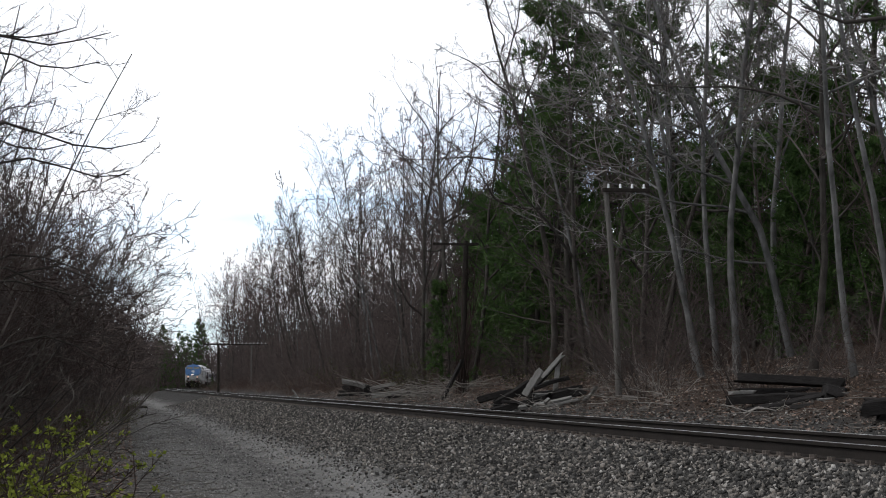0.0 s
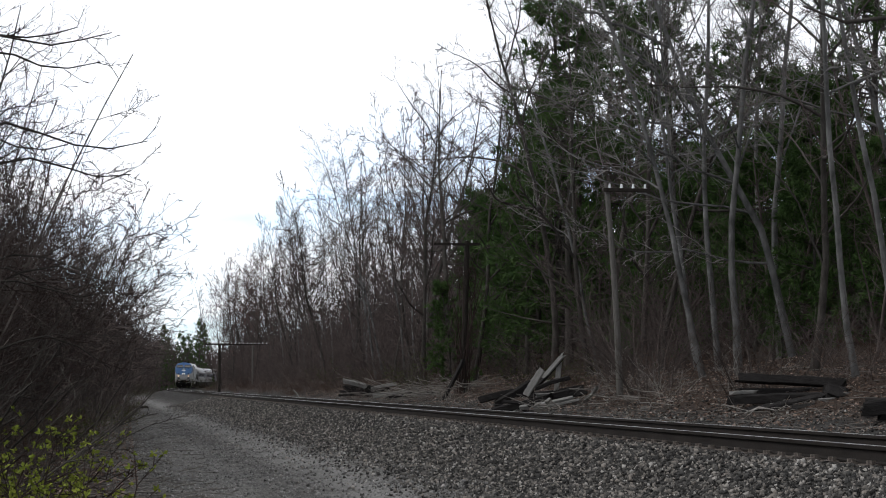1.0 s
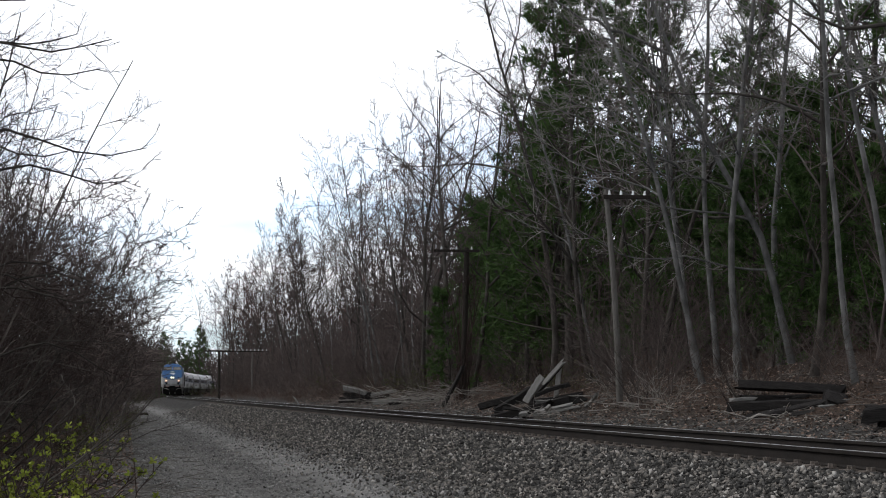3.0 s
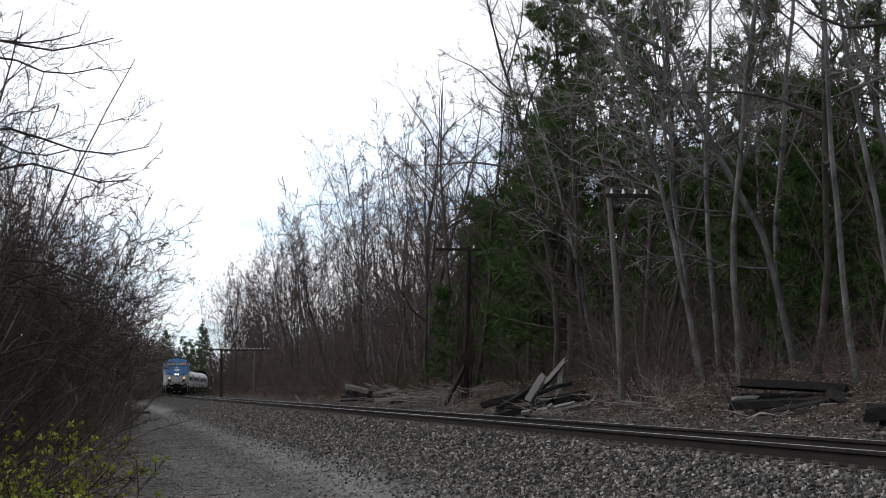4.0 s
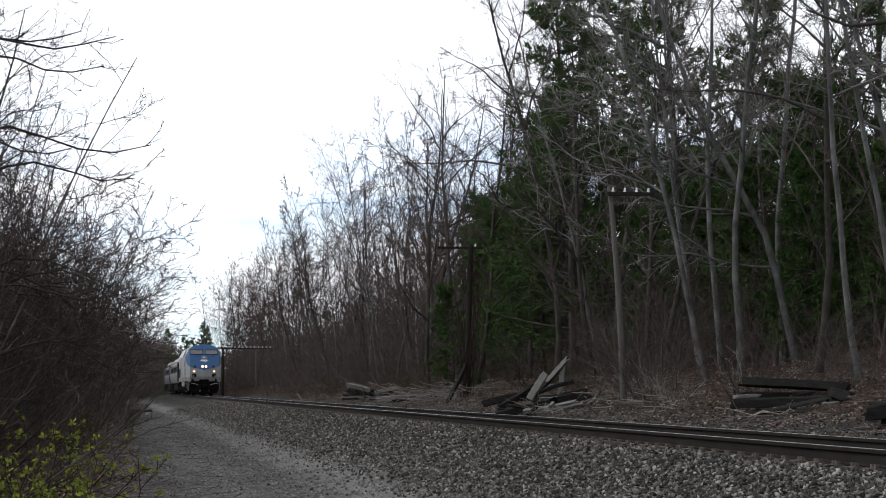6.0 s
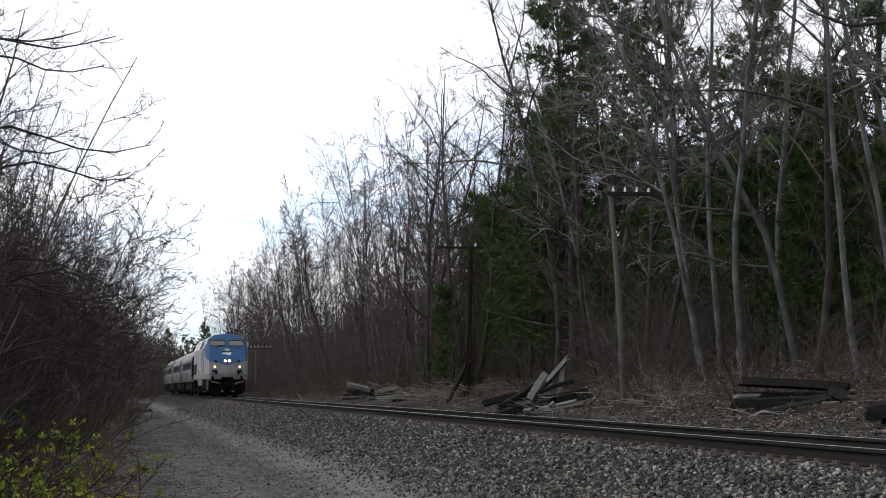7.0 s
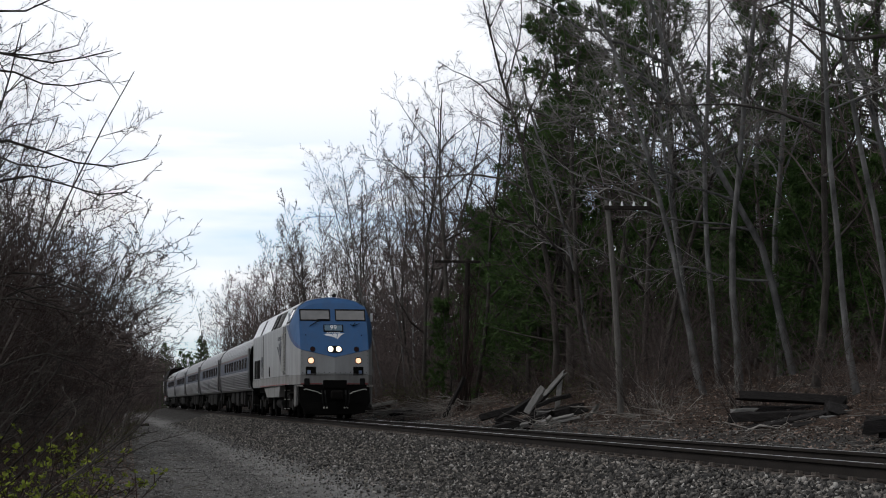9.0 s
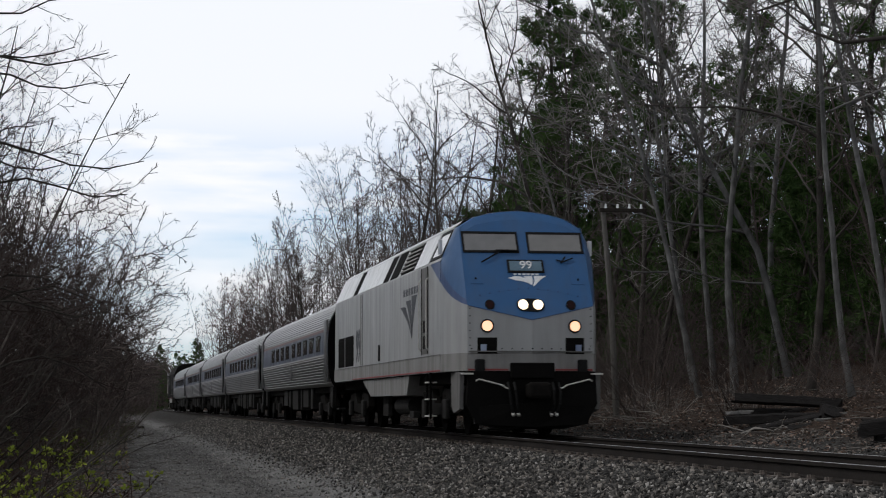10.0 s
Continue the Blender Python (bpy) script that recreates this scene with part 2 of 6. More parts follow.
def strip(outline, s_list, q0, flip=1):
    """A long bar along the track: outline of (dq, z)."""
    verts, faces = [], []
    n = len(outline)
    for s in s_list:
        for dq, z in outline:
            x, y, a = track(s, q0 + flip * dq)
            verts.append((x, y, z))
    for i in range(len(s_list) - 1):
        for j in range(n):
            k, l = i * n + j, i * n + (j + 1) % n
            faces.append((k, l, l + n, k + n))
    return verts, faces


S_RAIL = [-50 + 10 * i for i in range(24)] + [190 + 8 * i for i in range(45)]
RAIL = [(-0.07, -0.172), (0.07, -0.172), (0.07, -0.16), (0.012, -0.145), (0.009, -0.055), (0.035, -0.04), (0.037, -0.008), (0.03, -0.001),
        (-0.03, -0.001), (-0.037, -0.008), (-0.035, -0.04), (-0.009, -0.055), (-0.012, -0.145), (-0.07, -0.16)]
HEAD = [(-0.031, -0.004), (0.031, -0.004), (0.027, 0.0), (-0.027, 0.0)]


def build_rails():
    for q0, lab in ((-0.753, "rusty brown steel rail with a polished head"), (0.753, "rusty brown steel rail with a polished head")):
        v, f = strip(RAIL, S_RAIL, q0)
        r = new("rail", from_lists("rail", v, f, M_RAIL))
        tagged(r, lab, "rail", "rails of the track")
        v, f = strip(HEAD, S_RAIL, q0)
        part("rail_head", from_lists("rail_head", v, f, M_RAILTOP), None, r, "shiny worn steel running surface")


build_ground()
build_rails()
# ---------------------------------------------------------------- train materials
def mat_paint(name, a, b, rough=0.38, grime=(0.09, 0.08, 0.07), amount=0.35):
    """Weathered gloss paint with streaks of road dirt that run down."""
    m = Mat(name, rough, 0.0, 0.5)
    streak = m.noise(2.2, 5, 0.65, (1.6, 1.6, 0.16))
    cloud = m.noise(0.9, 4, 0.6)
    fine = m.noise(60, 2, 0.5)
    col = m.mix(0.25, m.ramp(cloud, (0.3, a), (0.7, b)), m.ramp(fine, (0.3, a), (0.7, b)))
    k = m.n.new("ShaderNodeMath"); k.operation = "MULTIPLY"
    k.inputs[1].default_value = amount
    m.l.new(m.ramp(streak, (0.45, 0.0), (0.75, 1.0)), k.inputs[0])
    m.color(m.mix(k.outputs[0], col, grime))
    m.roughness(m.ramp(streak, (0.3, rough * 0.8), (0.8, min(1, rough * 1.9))))
    return m.m


M_BLUE = mat_paint("weathered_blue_paint", (0.014, 0.072, 0.185), (0.017, 0.082, 0.21), 0.42, (0.06, 0.085, 0.13), 0.3)
# Also stands for the shaded lower facet of the nose corners.
M_DBLUE = mat_paint("dark_blue_paint_and_facet_shade", (0.012, 0.04, 0.13), (0.016, 0.05, 0.15), 0.4, (0.05, 0.06, 0.08), 0.3)
M_SILVER = mat_paint("light_grey_paint", (0.27, 0.277, 0.28), (0.33, 0.335, 0.335), 0.42, (0.15, 0.145, 0.135), 0.28)
M_SILVERD = mat_paint("road_dirty_grey_paint", (0.085, 0.083, 0.079), (0.135, 0.131, 0.125), 0.6, (0.06, 0.055, 0.05), 0.6)
M_SILL = mat_paint("dusty_grey_sill_paint", (0.17, 0.167, 0.16), (0.23, 0.227, 0.22), 0.55, (0.09, 0.085, 0.078), 0.55)
# Paler than the body grey: sky reflected on the leaning panels, in the colour.
M_ROOFW = mat_paint("pale_paint_with_sky_reflection", (0.5, 0.515, 0.53), (0.6, 0.61, 0.62), 0.3, (0.25, 0.25, 0.25), 0.4)
M_REDP = mat_paint("red_stripe_paint", (0.2, 0.025, 0.025), (0.24, 0.03, 0.03), 0.5)
M_BLACK = simple("sooty_black_steel", (0.003, 0.003, 0.003), (0.008, 0.0075, 0.007), 2.0, 0.9, 0.0, 0.2, 25, spec=0.06)
M_UNDER = simple("grimy_running_gear", (0.005, 0.0045, 0.004), (0.012, 0.011, 0.01), 3.0, 0.9, 0.0, 0.3, 25, spec=0.06)
M_UNDERG = simple("dusty_grey_steel", (0.012, 0.0117, 0.0113), (0.028, 0.027, 0.0255), 3.0, 0.9, 0.0, 0.2, 20, spec=0.1)
M_RUBBER = simple("black_rubber", (0.006, 0.006, 0.006), (0.012, 0.012, 0.012), 5.0, 0.7, spec=0.1)
M_GRAB = simple("white_grab_iron", (0.42, 0.41, 0.38), (0.55, 0.54, 0.5), 9.0, 0.5)
M_LOGO = simple("white_decal", (0.6, 0.61, 0.62), (0.68, 0.69, 0.7), 5.0, 0.5)
M_GREYLOGO = simple("dark_grey_decal", (0.05, 0.052, 0.06), (0.075, 0.078, 0.088), 5.0, 0.5)
M_BOARD = simple("grey_blue_number_board", (0.1, 0.16, 0.21), (0.13, 0.19, 0.24), 5.0, 0.35)
M_STAIN = simple("stainless_fluted_steel", (0.105, 0.103, 0.1), (0.175, 0.171, 0.167), 0.7, 0.32, 1.0, 0.05, 9, 0.01, (0.3, 2, 2))
M_BAND = mat_paint("slate_blue_window_band", (0.04, 0.05, 0.078), (0.055, 0.067, 0.098), 0.45, (0.1, 0.095, 0.09), 0.4)
M_WHITELINE = simple("white_stripe", (0.3, 0.3, 0.3), (0.38, 0.38, 0.38), 3.0, 0.5)
M_REDLINE = simple("faded_red_stripe", (0.14, 0.09, 0.085), (0.18, 0.12, 0.11), 3.0, 0.5)


def mat_glass(name, a, b, rough=0.06):
    m = Mat(name, rough, 0.0, 1.0)
    m.b.inputs["IOR"].default_value = 1.9
    m.color(m.ramp(m.noise(1.5, 3), (0.3, a), (0.7, b)))
    return m.m


# The grey base stands in for pale sky reflected in windscreens and cab windows.
M_SHIELD = mat_glass("window_glass_sky_in_grey", (0.085, 0.085, 0.083), (0.12, 0.118, 0.114))
M_PANE = mat_glass("dark_window_glass", (0.008, 0.009, 0.01), (0.015, 0.016, 0.017))
M_PANE.node_tree.nodes["Principled BSDF"].inputs["IOR"].default_value = 1.4


def mat_glow(name, col, strength):
    m = Mat(name, 0.3)
    m.color(col)
    m.b.inputs["Emission Color"].default_value = (*col, 1)
    m.b.inputs["Emission Strength"].default_value = strength
    return m.m


M_HEADLAMP = mat_glow("lit_headlamp", (1.0, 0.8, 0.56), 3.2)
M_DITCH = mat_glow("lit_ditch_lamp", (1.0, 0.58, 0.36), 1.7)
M_DARKLENS = simple("unlit_dark_red_lens", (0.012, 0.005, 0.005), (0.02, 0.007, 0.007), 5.0, 0.4, spec=0.1)
M_BLUELENS = mat_glass("blue_plastic_socket", (0.02, 0.07, 0.2), (0.025, 0.09, 0.26), 0.3)

# ---------------------------------------------------------------- diesel locomotive (x runs from the nose backwards)
SEAM0, SEAM1, NW = 2.19, 0.225, 1.22
ROOF = [(1.5, 3.40), (1.2, 4.06), (1.05, 4.17), (0.75, 4.28), (0.4, 4.345), (0.0, 4.375)]


def roof_z(y):
    ys = [a for a, b in ROOF][::-1]
    return float(np.interp(abs(y), ys, [b for a, b in ROOF][::-1]))


def nose_x(y, z):
    seam = SEAM0 + SEAM1 * abs(y)
    return 0.17 + 0.14 * abs(y) + max(0.0, z - seam) * 0.62


def nose_pt(y, z, out=0.0):
    upper = z > SEAM0 + SEAM1 * abs(y)
    n = Vector((-1, 0.0, 0.62)) if upper else Vector((-1, 0.14 if y > 0 else -0.14, 0))
    return Vector((nose_x(y, z), y, z)) + n.normalized() * out


def nose_plate(outline, lo, hi, bm=None):
    """A thin plate that lies on the nose; outline of (y, z)."""
    bm = bm or bmesh.new()
    a = [bm.verts.new(nose_pt(y, z, lo)) for y, z in outline]
    b = [bm.verts.new(nose_pt(y, z, hi)) for y, z in outline]
    n = len(outline)
    for i in range(n):
        bm.faces.new((a[i], a[(i + 1) % n], b[(i + 1) % n], b[i]))
    bm.faces.new(a[::-1])
    bm.faces.new(b)
    return bm


def ring(y, z, r, n=20):
    return [(y + r * math.cos(2 * math.pi * i / n), z + r * math.sin(2 * math.pi * i / n)) for i in range(n)]


def rect(y0, y1, z0, z1):
    return [(y0, z0), (y1, z0), (y1, z1), (y0, z1)]


def frame_plate(outer, inner, lo, hi):
    bm = bmesh.new()
    n = len(outer)
    A = [bm.verts.new(nose_pt(*p, hi)) for p in outer]
    B = [bm.verts.new(nose_pt(*p, hi)) for p in inner]
    C = [bm.verts.new(nose_pt(*p, lo)) for p in outer]
    D = [bm.verts.new(nose_pt(*p, lo)) for p in inner]
    for i in range(n):
        j = (i + 1) % n
        bm.faces.new((A[i], A[j], B[j], B[i]))
        bm.faces.new((A[i], C[i], C[j], A[j]))
        bm.faces.new((B[i], B[j], D[j], D[i]))
    return bm


def side_pt(x, z, out=0.0, sgn=1):
    """A point on the body side (upright below 3.40 m, leaning in above it)."""
    if z <= 3.40:
        return Vector((x, sgn * (1.5 + out), z))
    k = (z - 3.40) / 0.66
    n = Vector((0, 0.66, 0.3)).normalized() * out
    return Vector((x, sgn * (1.5 - 0.3 * k + n.y), z + n.z))


def side_plate(outline, lo, hi, sgn=1, bm=None):
    bm = bm or bmesh.new()
    a = [bm.verts.new(side_pt(x, z, lo, sgn)) for x, z in outline]
    b = [bm.verts.new(side_pt(x, z, hi, sgn)) for x, z in outline]
    n = len(outline)
    for i in range(n):
        bm.faces.new((a[i], a[(i + 1) % n], b[(i + 1) % n], b[i]))
    bm.faces.new(a[::-1])
    bm.faces.new(b)
    return bm


def text_mesh(word, size, depth=0.004):
    cu = bpy.data.curves.new("lettering", "FONT")
    cu.offset = 0.002 if size < 0.5 else 0.018
    cu.body, cu.size, cu.extrude, cu.align_x, cu.align_y = word, size, depth, "CENTER", "CENTER"
    ob = bpy.data.objects.new("lettering", cu)
    scene.collection.objects.link(ob)
    me = bpy.data.meshes.new_from_object(ob)
    bpy.data.objects.remove(ob)
    return me


def grid_mesh(cols, mat, smooth=False, bm=None):
    bm = bm or bmesh.new()
    V = [[bm.verts.new(p) for p in c] for c in cols]
    for a, b in zip(V, V[1:]):
        for i in range(len(a) - 1):
            vs = [a[i], a[i + 1], b[i + 1], b[i]]
            if len({tuple(round(c, 5) for c in v.co) for v in vs}) == 4:
                bm.faces.new(vs)
    return bm


def bogie(parent, xc, axles, r, mat=None):
    b = empty("bogie")
    b.parent = parent
    b.location = (xc, 0, 0)
    for s in (1, -1):
        out = [(-2.0, 0.55), (-1.9, 0.85), (-0.8, 0.92), (-0.4, 0.62), (0.4, 0.62), (0.8, 0.92), (1.9, 0.85), (2.0, 0.55), (1.2, 0.42), (0.5, 0.38), (-0.5, 0.38), (-1.2, 0.42)]
        part("side_frame", prism(out, s * 1.05, s * 1.2, "y"), mat or M_UNDER, b)
        for a in axles:
            w = part("wheel", cyl((a, s * 0.70, r), (a, s * 0.83, r), r, n=28, bm=cyl((a, s * 0.66, r), (a, s * 0.70, r), r + 0.03, n=28)), M_UNDER, b)
            part("axle_box", box(a - 0.2, a + 0.2, s * 1.2, s * 1.3, r - 0.2, r + 0.2, 0.03), M_UNDERG, b)
            bm = bmesh.new()
            for k in range(5):
                cyl((a + 0.45, s * 1.12, 0.5 + 0.06 * k), (a + 0.45, s * 1.12, 0.54 + 0.06 * k), 0.1, n=10, bm=bm)
            part("spring", bm, M_UNDER, b)
    for a in axles:
        part("axle", cyl((a, -0.7, r), (a, 0.7, r), 0.09, n=10), M_UNDER, b)
    part("brake_rigging", box(-0.9, 0.9, -0.6, 0.6, 0.35, 0.8, 0.05), M_UNDER, b)
    return b


def build_locomotive():
    L = empty("locomotive")
    XB, ZB, XF = 20.35, 1.22, 1.75
    # main body: sides and roof as one shell, with the upper side panels leaning in
    half = [(1.5, ZB), (1.5, 1.56), (1.5, 2.5)] + ROOF
    prof = half + [(-y, z) for y, z in half[-2::-1]]
    cols = []
    for x, k in ((XF, 1.0), (8.0, 1.0), (14.0, 1.0), (20.1, 1.0), (XB, 0.985)):
        cols.append([Vector((x, y * k, z if z < 3.3 else z - (1 - k) * 3)) for y, z in prof])
    bm = grid_mesh(cols, None)
    bm.faces.new([v for v in bm.verts if abs(v.co.x - XB) < 1e-4])
    part("body", bm, M_SILVER, L, "light grey painted body shell")
    # pale roof above the side panels
    rp = [(1.205, 4.075), (1.06, 4.19), (0.75, 4.295), (0.4, 4.36), (0.0, 4.39)]
    rp = rp + [(-y, z) for y, z in rp[-2::-1]]
    bm = grid_mesh([[Vector((x, y, z)) for y, z in rp] for x in (1.62, 11.0, 20.2)], None)
    part("roof", bm, M_ROOFW, L, "pale roof sheeting with a bright edge")
    # nose, lower (grey) and upper (blue), and the chamfered corners
    ys = [-NW, -0.9, -0.6, -0.3, 0.0, 0.3, 0.6, 0.9, NW]
    part("nose_apron", grid_mesh([[nose_pt(y, z) for z in (ZB, 1.4, 1.56)] for y in ys], None), M_SILL, L, "dirty grey apron below the nose")
    part("nose_panel", grid_mesh([[nose_pt(y, 1.56 + (SEAM0 + SEAM1 * abs(y) - 1.56) * k) for k in (0, 0.5, 1)] for y in ys], None), M_SILVER, L, "light grey folded nose panel")
    cols = []
    for y in ys:
        z0, z1 = SEAM0 + SEAM1 * abs(y), roof_z(y) - 0.03
        cols.append([nose_pt(y, z0 + (z1 - z0) * k) for k in (0, 0.25, 0.5, 0.75, 0.93)] + [nose_pt(y, z1) + Vector((0.08, 0, 0.03)), Vector((1.7, y, roof_z(y) + 0.022))])
    part("nose_hood", grid_mesh(cols, None), M_BLUE, L, "sloping blue painted nose hood")
    for s in (1, -1):
        def corner(z0, z1, n, mat, name):
            c = []
            for i in range(n + 1):
                k = i / n
                col = []
                for j in range(7):
                    u = j / 6
                    lo, hi = z0(u), z1(u)
                    z = lo + (hi - lo) * k
                    yo = 1.5 if z < 3.40 else side_pt(0, z).y
                    xf = nose_x(NW, z)
                    a = Vector((xf, NW, z))
                    b = Vector((max(XF, xf + 0.05), yo, z))
                    p = a.lerp(b, u) + Vector((-0.06, 0.06, 0)) * math.sin(math.pi * u)
                    col.append(Vector((p.x, s * min(p.y, yo), p.z)))
                c.append(col)
            part(name, grid_mesh(c, None, True), mat, L, smooth=True)
        seam = SEAM0 + SEAM1 * NW
        corner(lambda u: ZB, lambda u: 1.56, 1, M_SILL, "corner_apron")
        corner(lambda u: 1.56, lambda u: seam + 0.52 * u ** 1.3, 4, M_SILVER, "corner_panel")
        # Darker blue band: the shade of the corner facet, put into the colour.
        corner(lambda u: seam + 0.52 * u ** 1.3, lambda u: seam + 0.10 + 0.72 * u ** 1.2, 2, M_DBLUE, "corner_stripe")
        corner(lambda u: seam + 0.10 + 0.72 * u ** 1.2, lambda u: 4.06 - 0.02 * u, 5, M_BLUE, "corner_hood")
        # blue sweep that runs out on the side, in the same shaded tone
        part("blue_sweep", side_plate([(XF + 0.002, 2.97), (2.3, 3.16), (2.95, 3.395), (XF + 0.002, 3.395)], 0.001, 0.006, s), M_DBLUE, L)
        # cab side window and the leaning upper panels
        part("cab_window", side_plate([(1.85, 3.52), (3.05, 3.52), (2.95, 3.96), (1.9, 3.96)], 0.004, 0.012, s), M_SHIELD, L, "cab side window")
        bmf = bmesh.new()
        for o in ([(1.78, 3.46), (3.14, 3.46), (3.14, 3.52), (1.78, 3.52)], [(1.78, 3.96), (3.04, 3.96), (3.02, 4.02), (1.82, 4.02)], [(3.05, 3.5), (3.13, 3.5), (3.03, 3.98), (2.95, 3.98)], [(1.77, 3.5), (1.85, 3.5), (1.9, 3.98), (1.82, 3.98)]):
            side_plate(o, 0.002, 0.018, s, bmf)
        part("cab_window_frame", bmf, M_RUBBER, L)
        for x0, x1 in ((15.1, 16.0), (9.35, 10.2), (7.75, 9.0)):
            part("vent_opening", side_plate([(x0, 3.44), (x1, 3.44), (x1, 4.04), (x0, 4.04)], 0.002, 0.01, s), M_BLACK, L, "dark air vent")
        part("louvre_backing", side_plate([(5.3, 3.44), (7.3, 3.44), (7.3, 4.03), (5.3, 4.03)], 0.001, 0.004, s), M_BLACK, L)
        for k in range(6):
            z = 3.47 + 0.098 * k
            part("louvre_slat", side_plate([(5.3, z), (7.3, z), (7.3, z + 0.045), (5.3, z + 0.045)], 0.004, 0.04, s), M_SILVERD, L)
        for x0, x1 in ((16.05, 20.1), (10.25, 15.05), (3.3, 5.2)):
            part("upper_panel", side_plate([(x0, 3.43), (x1, 3.43), (x1, 4.05), (x0, 4.05)], 0.002, 0.014, s), M_ROOFW, L, "pale leaning upper side panel")
        # lower band, red line, seams
        part("sill_band", side_plate([(XF, ZB + 0.03), (20.3, ZB + 0.03), (20.3, 1.55), (XF, 1.55)], 0.001, 0.006, s), M_SILL, L, "dusty grey sill band")
        part("red_line", side_plate([(XF, 1.235), (16.0, 1.235), (16.0, 1.262), (XF, 1.262)], 0.006, 0.010, s), M_REDP, L)
        part("panel_seam", side_plate([(13.95, 1.58), (13.98, 1.58), (13.98, 3.38), (13.95, 3.38)], 0.001, 0.012, s), M_SILVERD, L)
        part("panel_seam", side_plate([(14.25, 1.58), (14.28, 1.58), (14.28, 3.38), (14.25, 3.38)], 0.001, 0.012, s), M_SILVERD, L)
        part("sill_seam", side_plate([(XF, 1.553), (20.3, 1.553), (20.3, 1.568), (XF, 1.568)], 0.002, 0.014, s), M_SILVERD, L)
        # side door with grab irons
        part("cab_door", side_plate([(3.28, 1.62), (4.05, 1.62), (4.05, 3.38), (3.28, 3.38)], 0.002, 0.016, s), M_SILVERD, L, "grey cab door")
        part("door_gap", side_plate([(3.25, 1.6), (3.30, 1.6), (3.30, 3.39), (3.25, 3.39)], 0.017, 0.02, s), M_BLACK, L)
        part("door_gap", side_plate([(4.03, 1.6), (4.13, 1.6), (4.13, 3.39), (4.03, 3.39)], 0.017, 0.02, s), M_BLACK, L)
        for z0, z1 in ((2.05, 2.3), (1.72, 1.98)):
            part("door_slot", side_plate([(3.5, z0), (3.85, z0), (3.85, z1), (3.5, z1)], 0.016, 0.022, s), M_BLACK, L)
        for x in (3.2, 4.18):
            part("grab_iron", tube([(x, s * 1.5, 1.68), (x, s * 1.56, 1.74), (x, s * 1.56, 3.1), (x, s * 1.5, 3.16)], 0.015), M_GRAB, L)
        # boarding ladder
        for x in (3.32, 3.78):
            part("ladder_rail", box(x - 0.03, x + 0.03, s * 1.42, s * 1.47, 0.3, 1.5, 0.005), M_BLACK, L)
        for z in (0.34, 0.68, 1.02, 1.34):
            part("ladder_step", box(3.3, 3.8, s * 1.32, s * 1.49, z, z + 0.03, 0.004), M_GRAB, L)
        # rear air intake grille
        part("intake_backing", side_plate([(15.8, 1.6), (19.25, 1.6), (19.25, 2.4), (15.8, 2.4)], 0.002, 0.006, s), M_BLACK, L)
        for k in range(9):
            part("intake_slat", side_plate([(15.85, 1.64 + 0.083 * k), (19.2, 1.64 + 0.083 * k), (19.2, 1.665 + 0.083 * k), (15.85, 1.665 + 0.083 * k)], 0.006, 0.025, s), M_UNDER, L)
        part("intake_post", side_plate([(17.5, 1.6), (17.62, 1.6), (17.62, 2.4), (17.5, 2.4)], 0.006, 0.03, s), M_SILVERD, L)
        part("door_handle", side_plate([(10.6, 1.62), (10.85, 1.62), (10.85, 2.0), (10.6, 2.0)], 0.001, 0.02, s), M_BLACK, L)
        # side emblem (plain sweeping bands) and a bar for the lettering above it
        def sweep(a, b, top):
            """A band between two edges that curve out from one low point."""
            e = lambda w, v: (5.5 + w * v ** 1.7, 1.9 + (top - 1.9) * v)
            vs = [0.12 + 0.11 * i for i in range(9)]
            return [e(a, v) for v in vs] + [e(b, v * 0.99) for v in vs[::-1]]
        for a, b, top in ((1.7, 1.02, 2.72), (0.86, 0.2, 2.83), (0.04, -0.72, 2.9)):
            o = sweep(a, b, top)
            part("emblem_band", side_plate(o, 0.002, 0.006, s), M_GREYLOGO, L, "dark grey emblem band")
        for k in range(6):
            x = 6.75 - 0.38 * k
            part("lettering_bar", side_plate([(x - 0.25, 2.93), (x, 2.93), (x, 3.08), (x - 0.25, 3.08)], 0.002, 0.005, s), M_GREYLOGO, L)
        me = text_mesh("99", 1.15)
        me.materials.append(M_GREYLOGO)
        n = part("road_number", me, None, L, "dark grey number on the side")
        n.matrix_local = Matrix.Translation((14.85, s * 1.503, 2.05)) @ Euler((math.pi / 2, 0, math.pi if s > 0 else 0)).to_matrix().to_4x4() @ Matrix.Diagonal((0.75, 1, 1, 1))
        # fairing beside the pilot, tank, brackets
        part("pilot_fairing", prism([(0.35, 1.2), (1.35, 1.2), (1.3, 0.55), (1.05, 0.42), (0.42, 0.5)], s * 1.28, s * 1.36, "y"), M_SILVERD, L, "dusty grey panel beside the pilot")
        part("rear_step", box(19.6, 20.2, s * 1.25, s * 1.45, 0.45, 0.5, 0.01), M_UNDERG, L)
        part("uncoupling_lever", tube([(0.02, s * 1.12, 1.02), (0.0, s * 1.06, 1.06), (0.0, s * 0.62, 0.95), (0.0, s * 0.55, 0.90), (0.02, s * 0.5, 0.89)], 0.014), M_GRAB, L, "pale bent lever rod")
        part("step_plate", box(0.12, 0.3, s * 1.14, s * 1.36, 1.15, 1.18, 0.005), M_GRAB, L)
        # front lamps and sockets
        yd = s * 0.845
        part("ditch_lamp_ring", nose_plate(ring(yd, 2.07, 0.13), 0.001, 0.02), M_RUBBER, L)
        part("ditch_lamp", nose_plate(ring(yd, 2.07, 0.098), 0.02, 0.032), M_DITCH, L, "lit warm ditch lamp")
